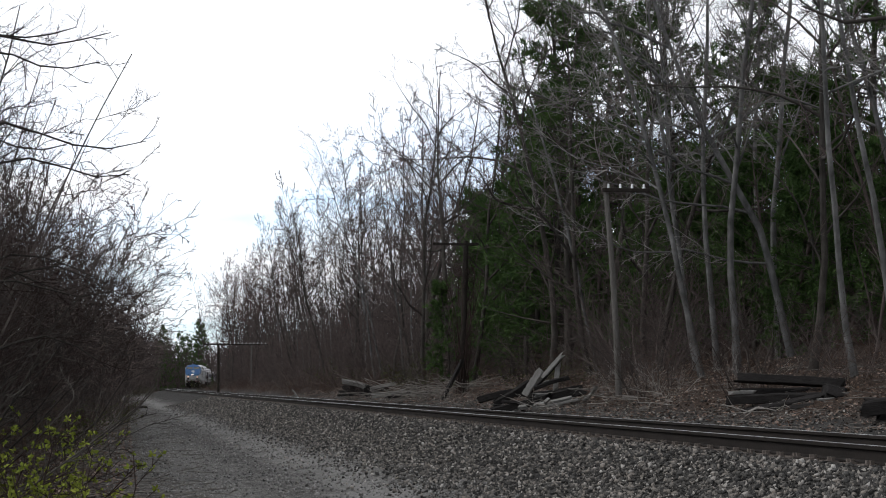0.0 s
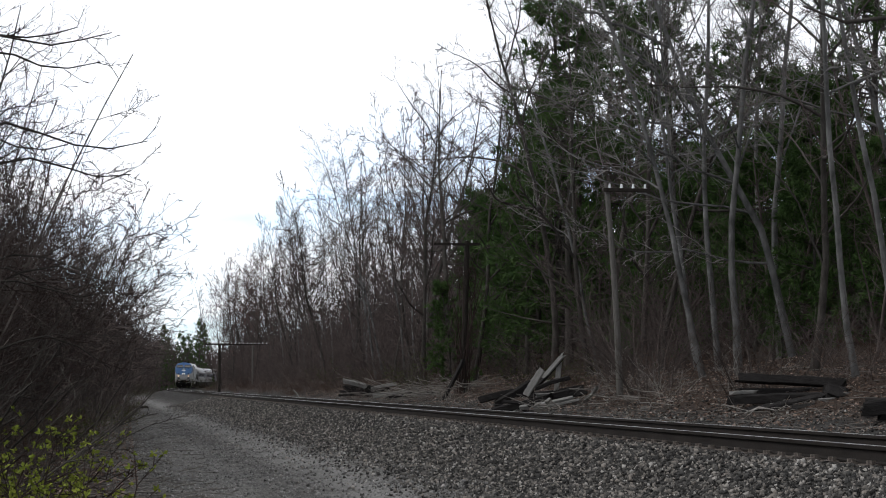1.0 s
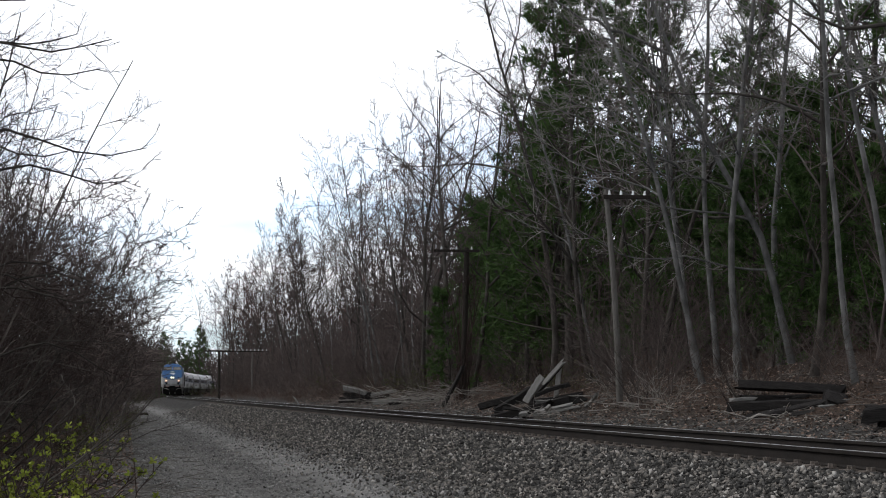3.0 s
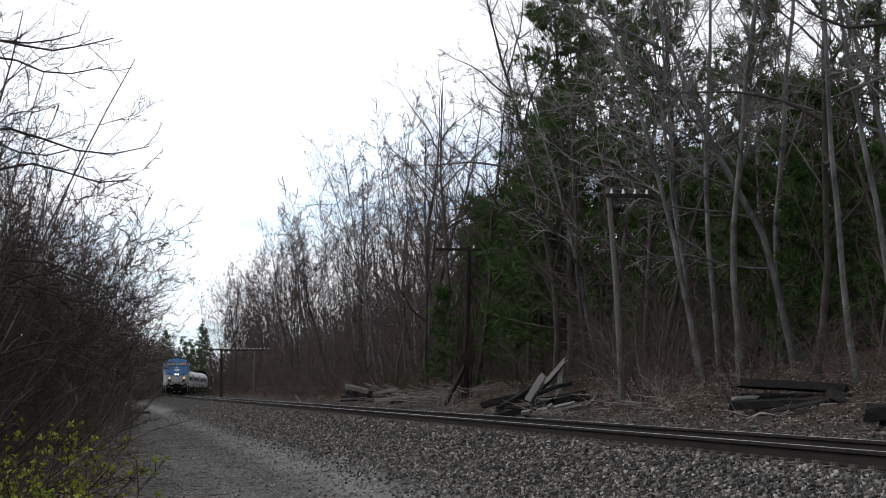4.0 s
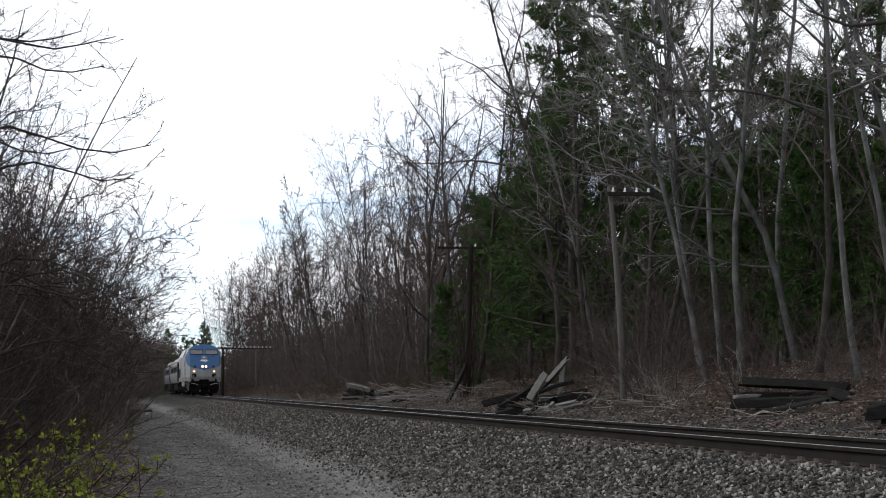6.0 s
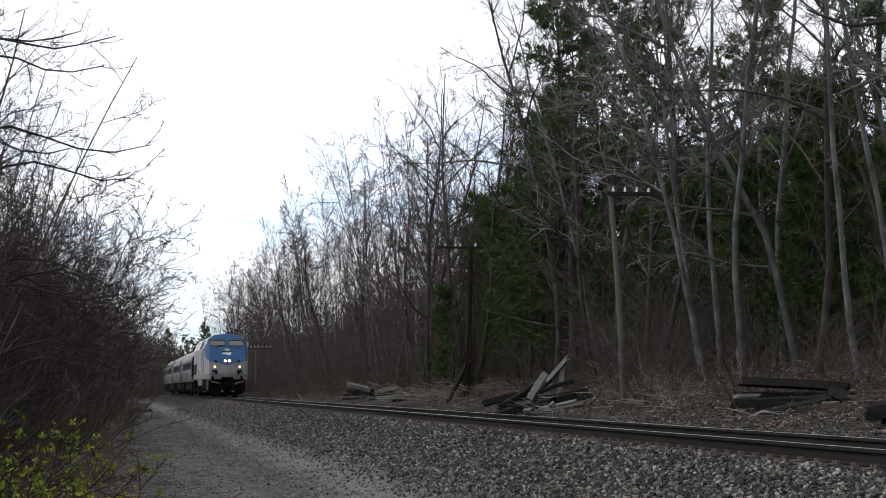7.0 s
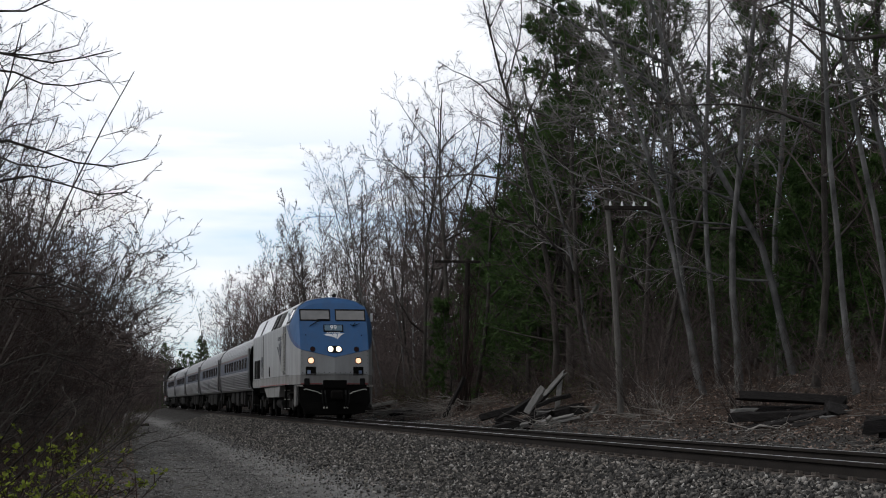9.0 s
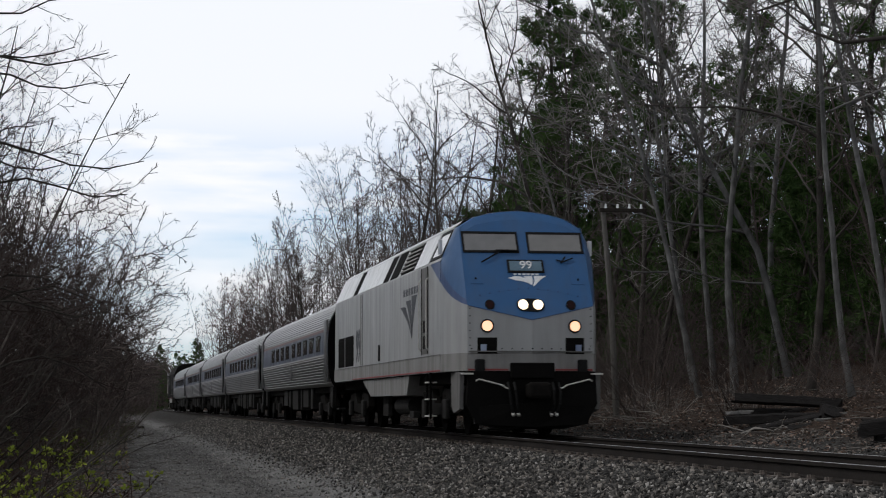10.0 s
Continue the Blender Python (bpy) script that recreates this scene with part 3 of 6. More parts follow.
        part("marker_ring", nose_plate(ring(s * 0.785, 2.47, 0.095), 0.001, 0.015), M_RUBBER, L)
        part("marker_lamp", nose_plate(ring(s * 0.785, 2.47, 0.07), 0.015, 0.022), M_DARKLENS, L, "unlit dark red marker lamp")
        part("socket_recess", nose_plate(rect(s * 0.66, s * 1.03, 1.545, 1.85), 0.002, 0.012), M_BLACK, L, "black square cable recess")
        part("socket", nose_plate(rect(s * 0.86, s * 0.97, 1.58, 1.72), 0.012, 0.03), M_BLUELENS, L, "blue cable socket")
        part("hose_box", box(0.2, 0.42, s * 0.9, s * 1.08, 1.18, 1.44, 0.03), M_RUBBER, L)
        # windscreens with rubber frames and wipers
        o = rect(s * 0.09, s * 1.19, 3.505, 3.93)
        i = rect(s * 0.125, s * 1.15, 3.545, 3.89)
        part("windscreen_frame", frame_plate(o, i, 0.0, 0.02), M_RUBBER, L)
        part("windscreen", nose_plate(i, 0.003, 0.008), M_SHIELD, L, "grey windscreen with the sky's reflection in its colour")
        w = tube([nose_pt(s * 0.62, 3.50, 0.03) if s > 0 else nose_pt(-0.95, 3.40, 0.03), nose_pt(s * 0.3, 3.55, 0.035) if s > 0 else nose_pt(-0.7, 3.30, 0.035)], 0.012)
        tube([nose_pt(0.85, 3.30, 0.03), nose_pt(0.45, 3.53, 0.035)] if s > 0 else [nose_pt(-0.62, 3.36, 0.03), nose_pt(-0.75, 3.32, 0.03)], 0.014, bm=w)
        tube([nose_pt(0.55, 3.535, 0.04), nose_pt(0.12, 3.53, 0.04)] if s > 0 else [nose_pt(-0.72, 3.31, 0.035), nose_pt(-0.8, 3.42, 0.035)], 0.018, bm=w)
        part("wiper", w, M_RUBBER, L)
        part("nose_hatch", nose_plate(rect(s * 0.86, s * 1.1, 2.88, 3.12), 0.001, 0.008), M_BLUE, L, "flush blue hatch")
        part("hatch_bolt", nose_plate(ring(s * 1.0, 2.98, 0.02, 8), 0.008, 0.02), M_BLACK, L)
        part("mirror", box(1.75, 1.83, s * 1.46, s * 1.54, 3.52, 3.82, 0.015), M_ROOFW, L, "pale cab mirror")
    # head lamps in a black oval
    o = [(0.27 * math.copysign(abs(math.cos(a)) ** 0.6, math.cos(a)), 2.465 + 0.125 * math.copysign(abs(math.sin(a)) ** 0.8, math.sin(a))) for a in [2 * math.pi * i / 24 for i in range(24)]]
    part("head_lamp_housing", nose_plate(o, 0.001, 0.02), M_RUBBER, L)
    for y in (-0.145, 0.145):
        part("head_lamp", nose_plate(ring(y, 2.465, 0.092), 0.02, 0.035), M_HEADLAMP, L, "lit white head lamp")
    # number board
    part("number_board_frame", nose_plate(rect(-0.355, 0.355, 3.105, 3.355), 0.002, 0.03), M_RUBBER, L)
    b = part("number_board", nose_plate(rect(-0.315, 0.315, 3.135, 3.325), 0.03, 0.034), M_BOARD, L, "grey-blue number board")
    me = text_mesh("99", 0.25)
    me.materials.append(M_LOGO)
    n = part("number", me, None, b, "white digits")
    p = nose_pt(0, 3.23, 0.055)
    tilt = math.atan(0.62)
    n.matrix_local = Matrix.Translation(p) @ Matrix.Rotation(tilt, 4, "Y") @ Euler((math.pi / 2, 0, -math.pi / 2)).to_matrix().to_4x4()
    # white emblem of three sweeping wedges and bars for its lettering
    for o in ([(0.37, 3.0), (0.24, 3.04), (0.1, 3.03), (0.02, 2.98), (-0.03, 2.90), (0.1, 2.94), (0.22, 2.955)], [(0.06, 3.035), (-0.1, 3.045), (-0.115, 2.96), (-0.09, 2.865), (-0.04, 2.885), (0.01, 2.97)], [(-0.14, 3.045), (-0.39, 3.05), (-0.27, 2.98), (-0.12, 2.84), (-0.105, 2.86), (-0.14, 2.95)]):
        part("emblem_wedge", nose_plate(o, 0.002, 0.006), M_LOGO, L, "white emblem wedge")
    for k in range(6):
        y = 0.25 - 0.085 * k
        part("emblem_bar", nose_plate(rect(y - 0.062, y, 3.06, 3.095), 0.002, 0.006), M_LOGO, L)
    # fold lines, bolts and grab rail of the nose
    for y0, y1 in ((-1.2, 0.0), (0.0, 1.2)):
        part("seam_strip", nose_plate([(y0, SEAM0 + SEAM1 * abs(y0) - 0.012), (y1, SEAM0 + SEAM1 * abs(y1) - 0.012), (y1, SEAM0 + SEAM1 * abs(y1) - 0.001), (y0, SEAM0 + SEAM1 * abs(y0) - 0.001)], 0.001, 0.012), M_DBLUE, L)
        part("nose_rail", nose_plate(rect(y0 * 0.99, y1 * 0.99, 1.575, 1.60), 0.012, 0.035), M_SILVERD, L)
    for k in range(13):
        y = -1.14 + 0.19 * k
        part("bolt", nose_plate(ring(y, 1.64, 0.014, 6), 0.001, 0.012), M_BLACK, L)
        if 0 < k < 12:
            part("bolt", nose_plate(ring(y, 2.80 - 0.16 * abs(y) ** 1.6, 0.014, 6), 0.001, 0.012), M_DBLUE, L)
    for k in range(6):
        for s in (1, -1):
            part("bolt", nose_plate(ring(s * 1.17, 1.7 + 0.14 * k, 0.013, 6), 0.001, 0.012), M_BLACK, L)
    # red line under the nose
    for s in (1, -1):
        part("nose_red_line", nose_plate([(s * 0.45, 1.228), (s * 1.2, 1.228), (s * 1.2, 1.262), (s * 0.45, 1.262)], 0.002, 0.008), M_REDP, L)
    # pilot with a shaped plough, coupler, hoses
    out = [(-1.22, 1.21), (1.22, 1.21), (1.26, 0.6), (1.05, 0.22), (0.6, 0.13), (-0.6, 0.13), (-1.05, 0.22), (-1.26, 0.6)]
    part("pilot", prism(out, 0.2, 0.42), M_BLACK, L, "sooty black pilot plate")
    bm = bmesh.new()
    pts = [(-1.1, 0.55, 0.22), (-1.1, 0.22, 0.24), (0, 0.62, -0.12), (0, 0.16, -0.02), (1.1, 0.55, 0.22), (1.1, 0.22, 0.24)]
    v = [bm.verts.new((x, y, z)) for y, z, x in pts]
    bm.faces.new((v[0], v[1], v[3], v[2])); bm.faces.new((v[2], v[3], v[5], v[4]))
    w = [bm.verts.new((x + 0.12, y, z)) for y, z, x in pts]
    bm.faces.new((w[2], w[3], w[1], w[0])); bm.faces.new((w[4], w[5], w[3], w[2]))
    bm.faces.new((v[0], v[2], w[2], w[0])); bm.faces.new((v[2], v[4], w[4], w[2])); bm.faces.new((v[1], w[1], w[3], v[3])); bm.faces.new((v[3], w[3], w[5], v[5]))
    bm.faces.new((v[0], w[0], w[1], v[1])); bm.faces.new((v[4], v[5], w[5], w[4]))
    part("plough", bm, M_BLACK, L, "black snow plough blade")
    part("coupler_pocket", box(0.12, 0.35, -0.42, 0.42, 1.08, 1.375, 0.02), M_BLACK, L)
    part("coupler", box(-0.42, 0.2, -0.14, 0.14, 0.72, 0.98, 0.05, box(-0.5, -0.28, -0.22, 0.2, 0.7, 1.0, 0.06)), M_UNDER, L, "dark knuckle coupler")
    for y in (-0.5, -0.38, 0.36, 0.48):
        part("air_hose", tube([(0.15, y, 1.0), (-0.02, y, 0.85), (-0.06, y * 0.95, 0.6), (0.0, y * 0.85, 0.42)], 0.025), M_RUBBER, L)
        part("hose_fitting", cyl((-0.02, y * 0.85, 0.38), (0.02, y * 0.85, 0.44), 0.03, n=8), M_GRAB, L)
    # underframe, tank, bogies
    part("underframe", box(0.42, 20.2, -1.2, 1.2, 1.0, 1.23), M_UNDER, L)
    part("fuel_tank", prism([(6.25, 1.2), (14.3, 1.2), (12.7, 0.79), (6.6, 0.79)], -1.45, 1.45, "y"), M_SILL, L, "grey fuel tank")
    for s in (1, -1):
        part("air_reservoir", cyl((7.4, s * 1.1, 0.56), (9.6, s * 1.1, 0.56), 0.2, n=16), M_UNDERG, L)
        part("bracket", box(10.6, 11.5, s * 1.2, s * 1.3, 0.32, 0.8, 0.01), M_UNDERG, L)
        part("sand_box", box(6.3, 6.9, s * 1.2, s * 1.34, 0.3, 0.45, 0.01), M_UNDERG, L)
    bogie(L, 3.9, (-1.36, 1.36), 0.5)
    bogie(L, 17.0, (-1.36, 1.36), 0.5)
    part("exhaust", box(8.8, 10.0, -0.5, 0.5, 4.36, 4.5, 0.03), M_BLACK, L, "sooty exhaust outlet")
    part("horn", cyl((2.9, -0.2, 4.5), (2.4, -0.2, 4.5), 0.03, 0.08, 10, cyl((2.9, -0.2, 4.35), (2.9, -0.2, 4.5), 0.02, n=6)), M_UNDERG, L)
    part("roof_fan", cyl((14.0, 0, 4.36), (14.0, 0, 4.46), 0.65, n=20), M_UNDERG, L)
    part("gangway", box(20.35, 20.6, -0.55, 0.55, 1.3, 3.5, 0.05), M_RUBBER, L)
    return tagged(L, "blue and light grey diesel locomotive with lit lamps, pulling the train", "locomotive", "vehicles of the train")


# ---------------------------------------------------------------- passenger car (x runs backwards from its front end)
CAR_L = 25.75
SKIN = [(1.40, 1.12), (1.50, 1.30), (1.575, 1.7), (1.60, 2.1), (1.60, 2.45), (1.575, 2.75), (1.50, 3.05), (1.36, 3.33), (1.15, 3.55), (0.85, 3.72), (0.45, 3.83), (0.0, 3.86)]


def skin_y(z):
    return float(np.interp(z, [b for a, b in SKIN], [a for a, b in SKIN]))


def fluted(z0, z1, n, depth):
    """Half outline with n raised flutes between two heights."""
    out = []
    for i in range(n):
        a, b = z0 + (z1 - z0) * i / n, z0 + (z1 - z0) * (i + 1) / n
        h = b - a
        out += [(skin_y(a + 0.02 * h), a + 0.02 * h), (skin_y(a + 0.25 * h) + depth, a + 0.25 * h), (skin_y(a + 0.7 * h) + depth, a + 0.7 * h), (skin_y(a + 0.95 * h), a + 0.95 * h)]
    return out


def build_car():
    C = empty("passenger_car")
    X0, X1 = 0.35, CAR_L - 0.35

    def skin(name, half, mat, label=""):
        bm = bmesh.new()
        grid_mesh([[Vector((x, y, z)) for y, z in half] for x in (X0, X1)], None, bm=bm)
        grid_mesh([[Vector((x, -y, z)) for y, z in half] for x in (X0, X1)], None, bm=bm)
        part(name, bm, mat, C, label)
    skin("lower_side", [(1.40, 1.12), (1.48, 1.22)] + fluted(1.24, 1.98, 9, 0.022) + [(1.60, 2.0)], M_STAIN, "fluted stainless steel side")
    skin("white_line", [(1.604, 2.0), (1.607, 2.005), (1.607, 2.05), (1.602, 2.055)], M_WHITELINE)
    skin("window_band", [(1.60, 2.05), (1.60, 2.45), (1.578, 2.72)], M_BAND, "slate blue window band")
    skin("red_line", [(1.582, 2.72), (1.572, 2.80)], M_REDLINE)
    skin("upper_side", [(skin_y(2.8), 2.8)] + fluted(2.82, 3.52, 9, 0.018) + [(skin_y(3.53), 3.53)], M_STAIN, "fluted stainless steel upper side")
    skin("roof", [(skin_y(3.53), 3.53), (0.98, 3.66), (0.85, 3.72), (0.45, 3.83), (0.0, 3.86)], M_STAIN, "smooth stainless steel roof")
    ends = [(y, z) for y, z in SKIN] + [(-y, z) for y, z in SKIN[-2::-1]]
    for x0, x1 in ((X0 - 0.04, X0 + 0.02), (X1 - 0.02, X1 + 0.04)):
        part("end_wall", prism([(y * 0.99, z - 0.01) for y, z in ends], x0, x1), M_BLACK, C)
    for x0, x1 in ((-0.02, X0 - 0.05), (X1 + 0.05, CAR_L + 0.1)):
        part("diaphragm", box(x0, x1, -0.75, 0.75, 1.1, 3.45, 0.06), M_RUBBER, C, "black rubber diaphragm between the cars")
    for s in (1, -1):
        for k in range(9):
            x = 2.95 + 2.02 * k + (0.35 if k > 4 else 0)
            o = [(x - 0.58, 2.17), (x + 0.58, 2.17), (x + 0.62, 2.22), (x + 0.62, 2.60), (x + 0.58, 2.64), (x - 0.58, 2.64), (x - 0.62, 2.60), (x - 0.62, 2.22)]
            f = part("window", prism(o, s * 1.588, s * 1.612, "y"), M_RUBBER, C, "dark passenger window")
            part("pane", prism([(x + (a - x) * 0.9, 2.405 + (b - 2.405) * 0.86) for a, b in o], s * 1.612, s * 1.616, "y"), M_PANE, f)
        for x in (0.9, CAR_L - 1.0):
            part("door", prism([(x - 0.4, 1.25), (x + 0.4, 1.25), (x + 0.4, 3.05), (x - 0.4, 3.05)], s * 1.56, s * 1.615, "y"), M_STAIN, C, "stainless entrance door")
            part("corner_skirt", prism([(x - 0.35, 1.16), (x + 0.55, 1.16), (x + 0.35, 0.55), (x - 0.05, 0.5)], s * 1.30, s * 1.40, "y"), M_UNDERG, C, "grey step skirt")
        part("hatch", prism([(11.6, 1.4), (12.2, 1.4), (12.2, 1.92), (11.6, 1.92)], s * 1.6, s * 1.612, "y"), M_STAIN, C)
        for x0, x1, z0 in ((7.2, 7.8, 0.45), (8.6, 10.3, 0.5), (10.9, 11.2, 0.4), (12.2, 14.2, 0.42), (15.0, 15.6, 0.5), (16.2, 17.6, 0.55)):
            part("equipment_box", box(x0, x1, s * 1.0, s * 1.33, z0, 1.1, 0.02), M_UNDERG, C)
    for x in (4.4, CAR_L - 4.4):
        part("roof_hatch", box(x - 0.15, x + 0.15, -0.35, 0.35, 3.80, 3.885, 0.02), M_UNDER, C)
    for x in (0.5, CAR_L - 0.5):
        part("roof_band", prism([(y + 0.012, z + 0.012) for y, z in SKIN[7:]] + [(-y - 0.012, z + 0.012) for y, z in SKIN[-2:6:-1]] + [(-1.30, 3.32), (0.0, 3.84), (1.30, 3.32)], x - 0.06, x + 0.06), M_UNDER, C)
    part("underframe", box(0.6, CAR_L - 0.6, -1.25, 1.25, 0.95, 1.15), M_UNDER, C)
    bogie(C, 4.1, (-1.3, 1.3), 0.46)
    bogie(C, CAR_L - 4.1, (-1.3, 1.3), 0.46)
    return tagged(C, "fluted stainless steel passenger car with a slate blue window band", "railway car", "vehicles of the train")


locomotive = build_locomotive()
cars = [build_car()]
cars += [copy_thing(cars[0], Matrix()) for i in range(4)]
def repaint(thing, names, mat):
    for o in thing.children_recursive:
        if o.name.split(".")[0] in names and o.type == "MESH":
            o.material_slots[0].link = "OBJECT"
            o.material_slots[0].material = mat


rear = tagged(copy_thing(locomotive, Matrix()), "second, darker diesel locomotive at the tail of the train", "locomotive", "vehicles of the train")
repaint(rear, ("body", "gangway", "sill_band"), M_UNDER)
repaint(rear, ("roof", "upper_panel"), M_UNDERG)
# ---------------------------------------------------------------- trees
def mat_bark(name, a, b, c, scale=6.0):
    m = Mat(name, 0.95, spec=0.06)
    streak = m.noise(scale, 5, 0.65, (1, 1, 0.35))
    patch = m.noise(1.3, 4, 0.6)
    col = m.mix(0.5, m.ramp(streak, (0.3, a), (0.7, b)), m.ramp(patch, (0.35, a), (0.55, b), (0.7, c)))
    tint = m.ramp(m.random(), (0.0, 0.62), (1.0, 1.2))
    m.color(m.mix(1.0, col, tint, "MULTIPLY"))
    m.bump(streak, 0.5, 0.02)
    return m.m


M_PALE = mat_bark("pale_smooth_bark", (0.045, 0.045, 0.044), (0.165, 0.163, 0.158), (0.33, 0.327, 0.318), 9)
M_GREY = mat_bark("grey_furrowed_bark", (0.03, 0.027, 0.024), (0.075, 0.068, 0.061), (0.13, 0.12, 0.11), 12)
M_TWIG = mat_bark("grey_brown_twigs", (0.052, 0.041, 0.038), (0.115, 0.093, 0.086), (0.2, 0.17, 0.158), 3)
M_RTWIG = mat_bark("reddish_brown_twigs", (0.02, 0.0145, 0.013), (0.05, 0.036, 0.032), (0.105, 0.08, 0.073), 3)
M_PTWIG = mat_bark("pale_grey_twigs", (0.1, 0.093, 0.088), (0.25, 0.236, 0.225), (0.42, 0.4, 0.385), 3)
M_STEM = mat_bark("brownish_grey_thin_stems", (0.038, 0.032, 0.029), (0.09, 0.078, 0.071), (0.19, 0.17, 0.158), 5)
M_BRAMBLE = mat_bark("dry_rust_brown_stalks", (0.045, 0.03, 0.023), (0.095, 0.064, 0.05), (0.16, 0.118, 0.097), 4)
M_DEAD = mat_bark("bleached_dead_wood", (0.14, 0.128, 0.118), (0.28, 0.262, 0.24), (0.42, 0.4, 0.37), 8)


def mat_leaf(name, a, b, c):
    m = Mat(name, 0.8, spec=0.12)
    m.color(m.mix(0.4, m.ramp(m.island(), (0.0, a), (0.5, b), (1.0, c)), m.ramp(m.noise(1.1, 3), (0.35, a), (0.65, c))))
    return m.m


M_NEEDLE = mat_leaf("pine_needles", (0.02, 0.042, 0.013), (0.042, 0.084, 0.022), (0.075, 0.12, 0.036))
M_BUD = mat_leaf("young_yellow_green_leaves", (0.085, 0.115, 0.014), (0.15, 0.185, 0.024), (0.24, 0.265, 0.045))
M_REDBUD = mat_leaf("red_maple_buds", (0.11, 0.03, 0.03), (0.16, 0.05, 0.05), (0.2, 0.08, 0.07))
M_LITTER = mat_leaf("dry_brown_leaves", (0.05, 0.03, 0.022), (0.13, 0.082, 0.06), (0.3, 0.235, 0.2))
M_MOSSGREEN = mat_leaf("dull_green_undergrowth", (0.03, 0.04, 0.014), (0.055, 0.065, 0.02), (0.09, 0.095, 0.035))


def norm(v):
    return v / np.maximum(np.linalg.norm(v, axis=-1, keepdims=True), 1e-9)


def grow(rng, parent, m, t0, t1, angle, ratio, k, wig, up, thick, taper=0.3, lo=0.004, shrink=0.55):
    """m shoots on each branch of parent = (points, radii), spread evenly along and round it."""
    P, R = parent
    nb, k0 = R.shape
    idx = np.repeat(np.arange(nb), m)
    order = np.tile(np.arange(m), nb)
    t = t0 + (t1 - t0) * (order + rng.uniform(0, 1, len(idx))) / m
    f = t * (k0 - 1)
    i = np.minimum(f.astype(int), k0 - 2)
    w = (f - i)[:, None]
    base = P[idx, i] * (1 - w) + P[idx, i + 1] * w
    tan = norm(P[idx, i + 1] - P[idx, i])
    ref = np.where(np.abs(tan[:, 2:3]) < 0.9, np.array([0., 0., 1.]), np.array([1., 0., 0.]))
    side = norm(np.cross(tan, ref))
    phi = (order * 2.4 + np.repeat(rng.uniform(0, 6.28, nb), m) + rng.normal(size=len(idx)) * 0.45)[:, None]
    v = side * np.cos(phi) + np.cross(tan, side) * np.sin(phi)
    a = np.radians(angle) * rng.uniform(0.65, 1.3, len(idx))[:, None]
    d = tan * np.cos(a) + v * np.sin(a)
    plen = np.linalg.norm(np.diff(P, axis=1), axis=2).sum(1)[idx]
    ln = ratio * plen * (1 - shrink * t) * rng.uniform(0.5, 1.3, len(idx))
    pr = R[idx, i] * (1 - w[:, 0]) + R[idx, i + 1] * w[:, 0]
    r0 = np.maximum(np.minimum(pr * 0.75, ln * thick), lo)
    pts = [base]
    for _ in range(k - 1):
        d = norm(d + rng.normal(size=d.shape) * wig + np.array([0, 0, up]))
        pts.append(pts[-1] + d * (ln / (k - 1))[:, None])
    rad = np.maximum(r0[:, None] * np.linspace(1, taper, k)[None, :], lo * 0.6)
    return np.stack(pts, 1), rad


def stem(rng, n, h, r, k, lean=(0, 0), wig=0.03, spread=0.0, base=0.0, taper=0.12, curve=0.0):
    """n upright stems from the ground."""
    p = np.zeros((n, 3))
    a = rng.uniform(0, 2 * np.pi, n)
    if base:
        p[:, 0], p[:, 1] = np.cos(a) * base * rng.uniform(0.2, 1, n), np.sin(a) * base * rng.uniform(0.2, 1, n)
    p[:, 2] = -0.15
    hh = h * rng.uniform(0.65, 1.1, n) if n > 1 else np.array([h])
    d = norm(np.stack([np.cos(a) * spread + lean[0], np.sin(a) * spread + lean[1], np.ones(n)], 1))
    pts = [p]
    for _ in range(k - 1):
        out = np.stack([np.cos(a), np.sin(a), np.zeros(n)], 1) * curve
        d = norm(d + rng.normal(size=d.shape) * wig * np.array([1, 1, 0.3]) + out)
        pts.append(pts[-1] + d * (hh / (k - 1))[:, None])
    rad = r * (hh / h)[:, None] * np.linspace(1, taper, k)[None, :]
    rad[:, 0] *= 1.25
    return np.stack(pts, 1), rad


def tubes(groups):
    """Arrays of vertices and triangles for groups of (points, radii, sides)."""
    V, F, n0 = [], [], 0
    for P, R, n in groups:
        nb, k, _ = P.shape
        T = np.empty_like(P)
        T[:, 1:-1] = P[:, 2:] - P[:, :-2]
        T[:, 0], T[:, -1] = P[:, 1] - P[:, 0], P[:, -1] - P[:, -2]
        T = norm(T)
        ref = np.where(np.abs(T[..., 2:3]) < 0.8, np.array([0., 0., 1.]), np.array([1., 0., 0.]))
        A = norm(np.cross(T, ref))
        B = np.cross(T, A)
        th = np.arange(n) * 2 * np.pi / n
        ring = P[:, :, None] + R[:, :, None, None] * (A[:, :, None] * np.cos(th)[None, None, :, None] + B[:, :, None] * np.sin(th)[None, None, :, None])
        V.append(ring.reshape(-1, 3))
        b = (np.arange(nb)[:, None, None] * k + np.arange(k - 1)[None, :, None]) * n
        j = np.arange(n)[None, None, :]
        j2 = (j + 1) % n
        q0, q1, q2, q3 = b + j, b + j2, b + n + j2, b + n + j
        F.append(np.stack([q0, q2, q1], -1).reshape(-1, 3) + n0)
        F.append(np.stack([q0, q3, q2], -1).reshape(-1, 3) + n0)
        n0 += nb * k * n
    return np.concatenate(V), np.concatenate(F)


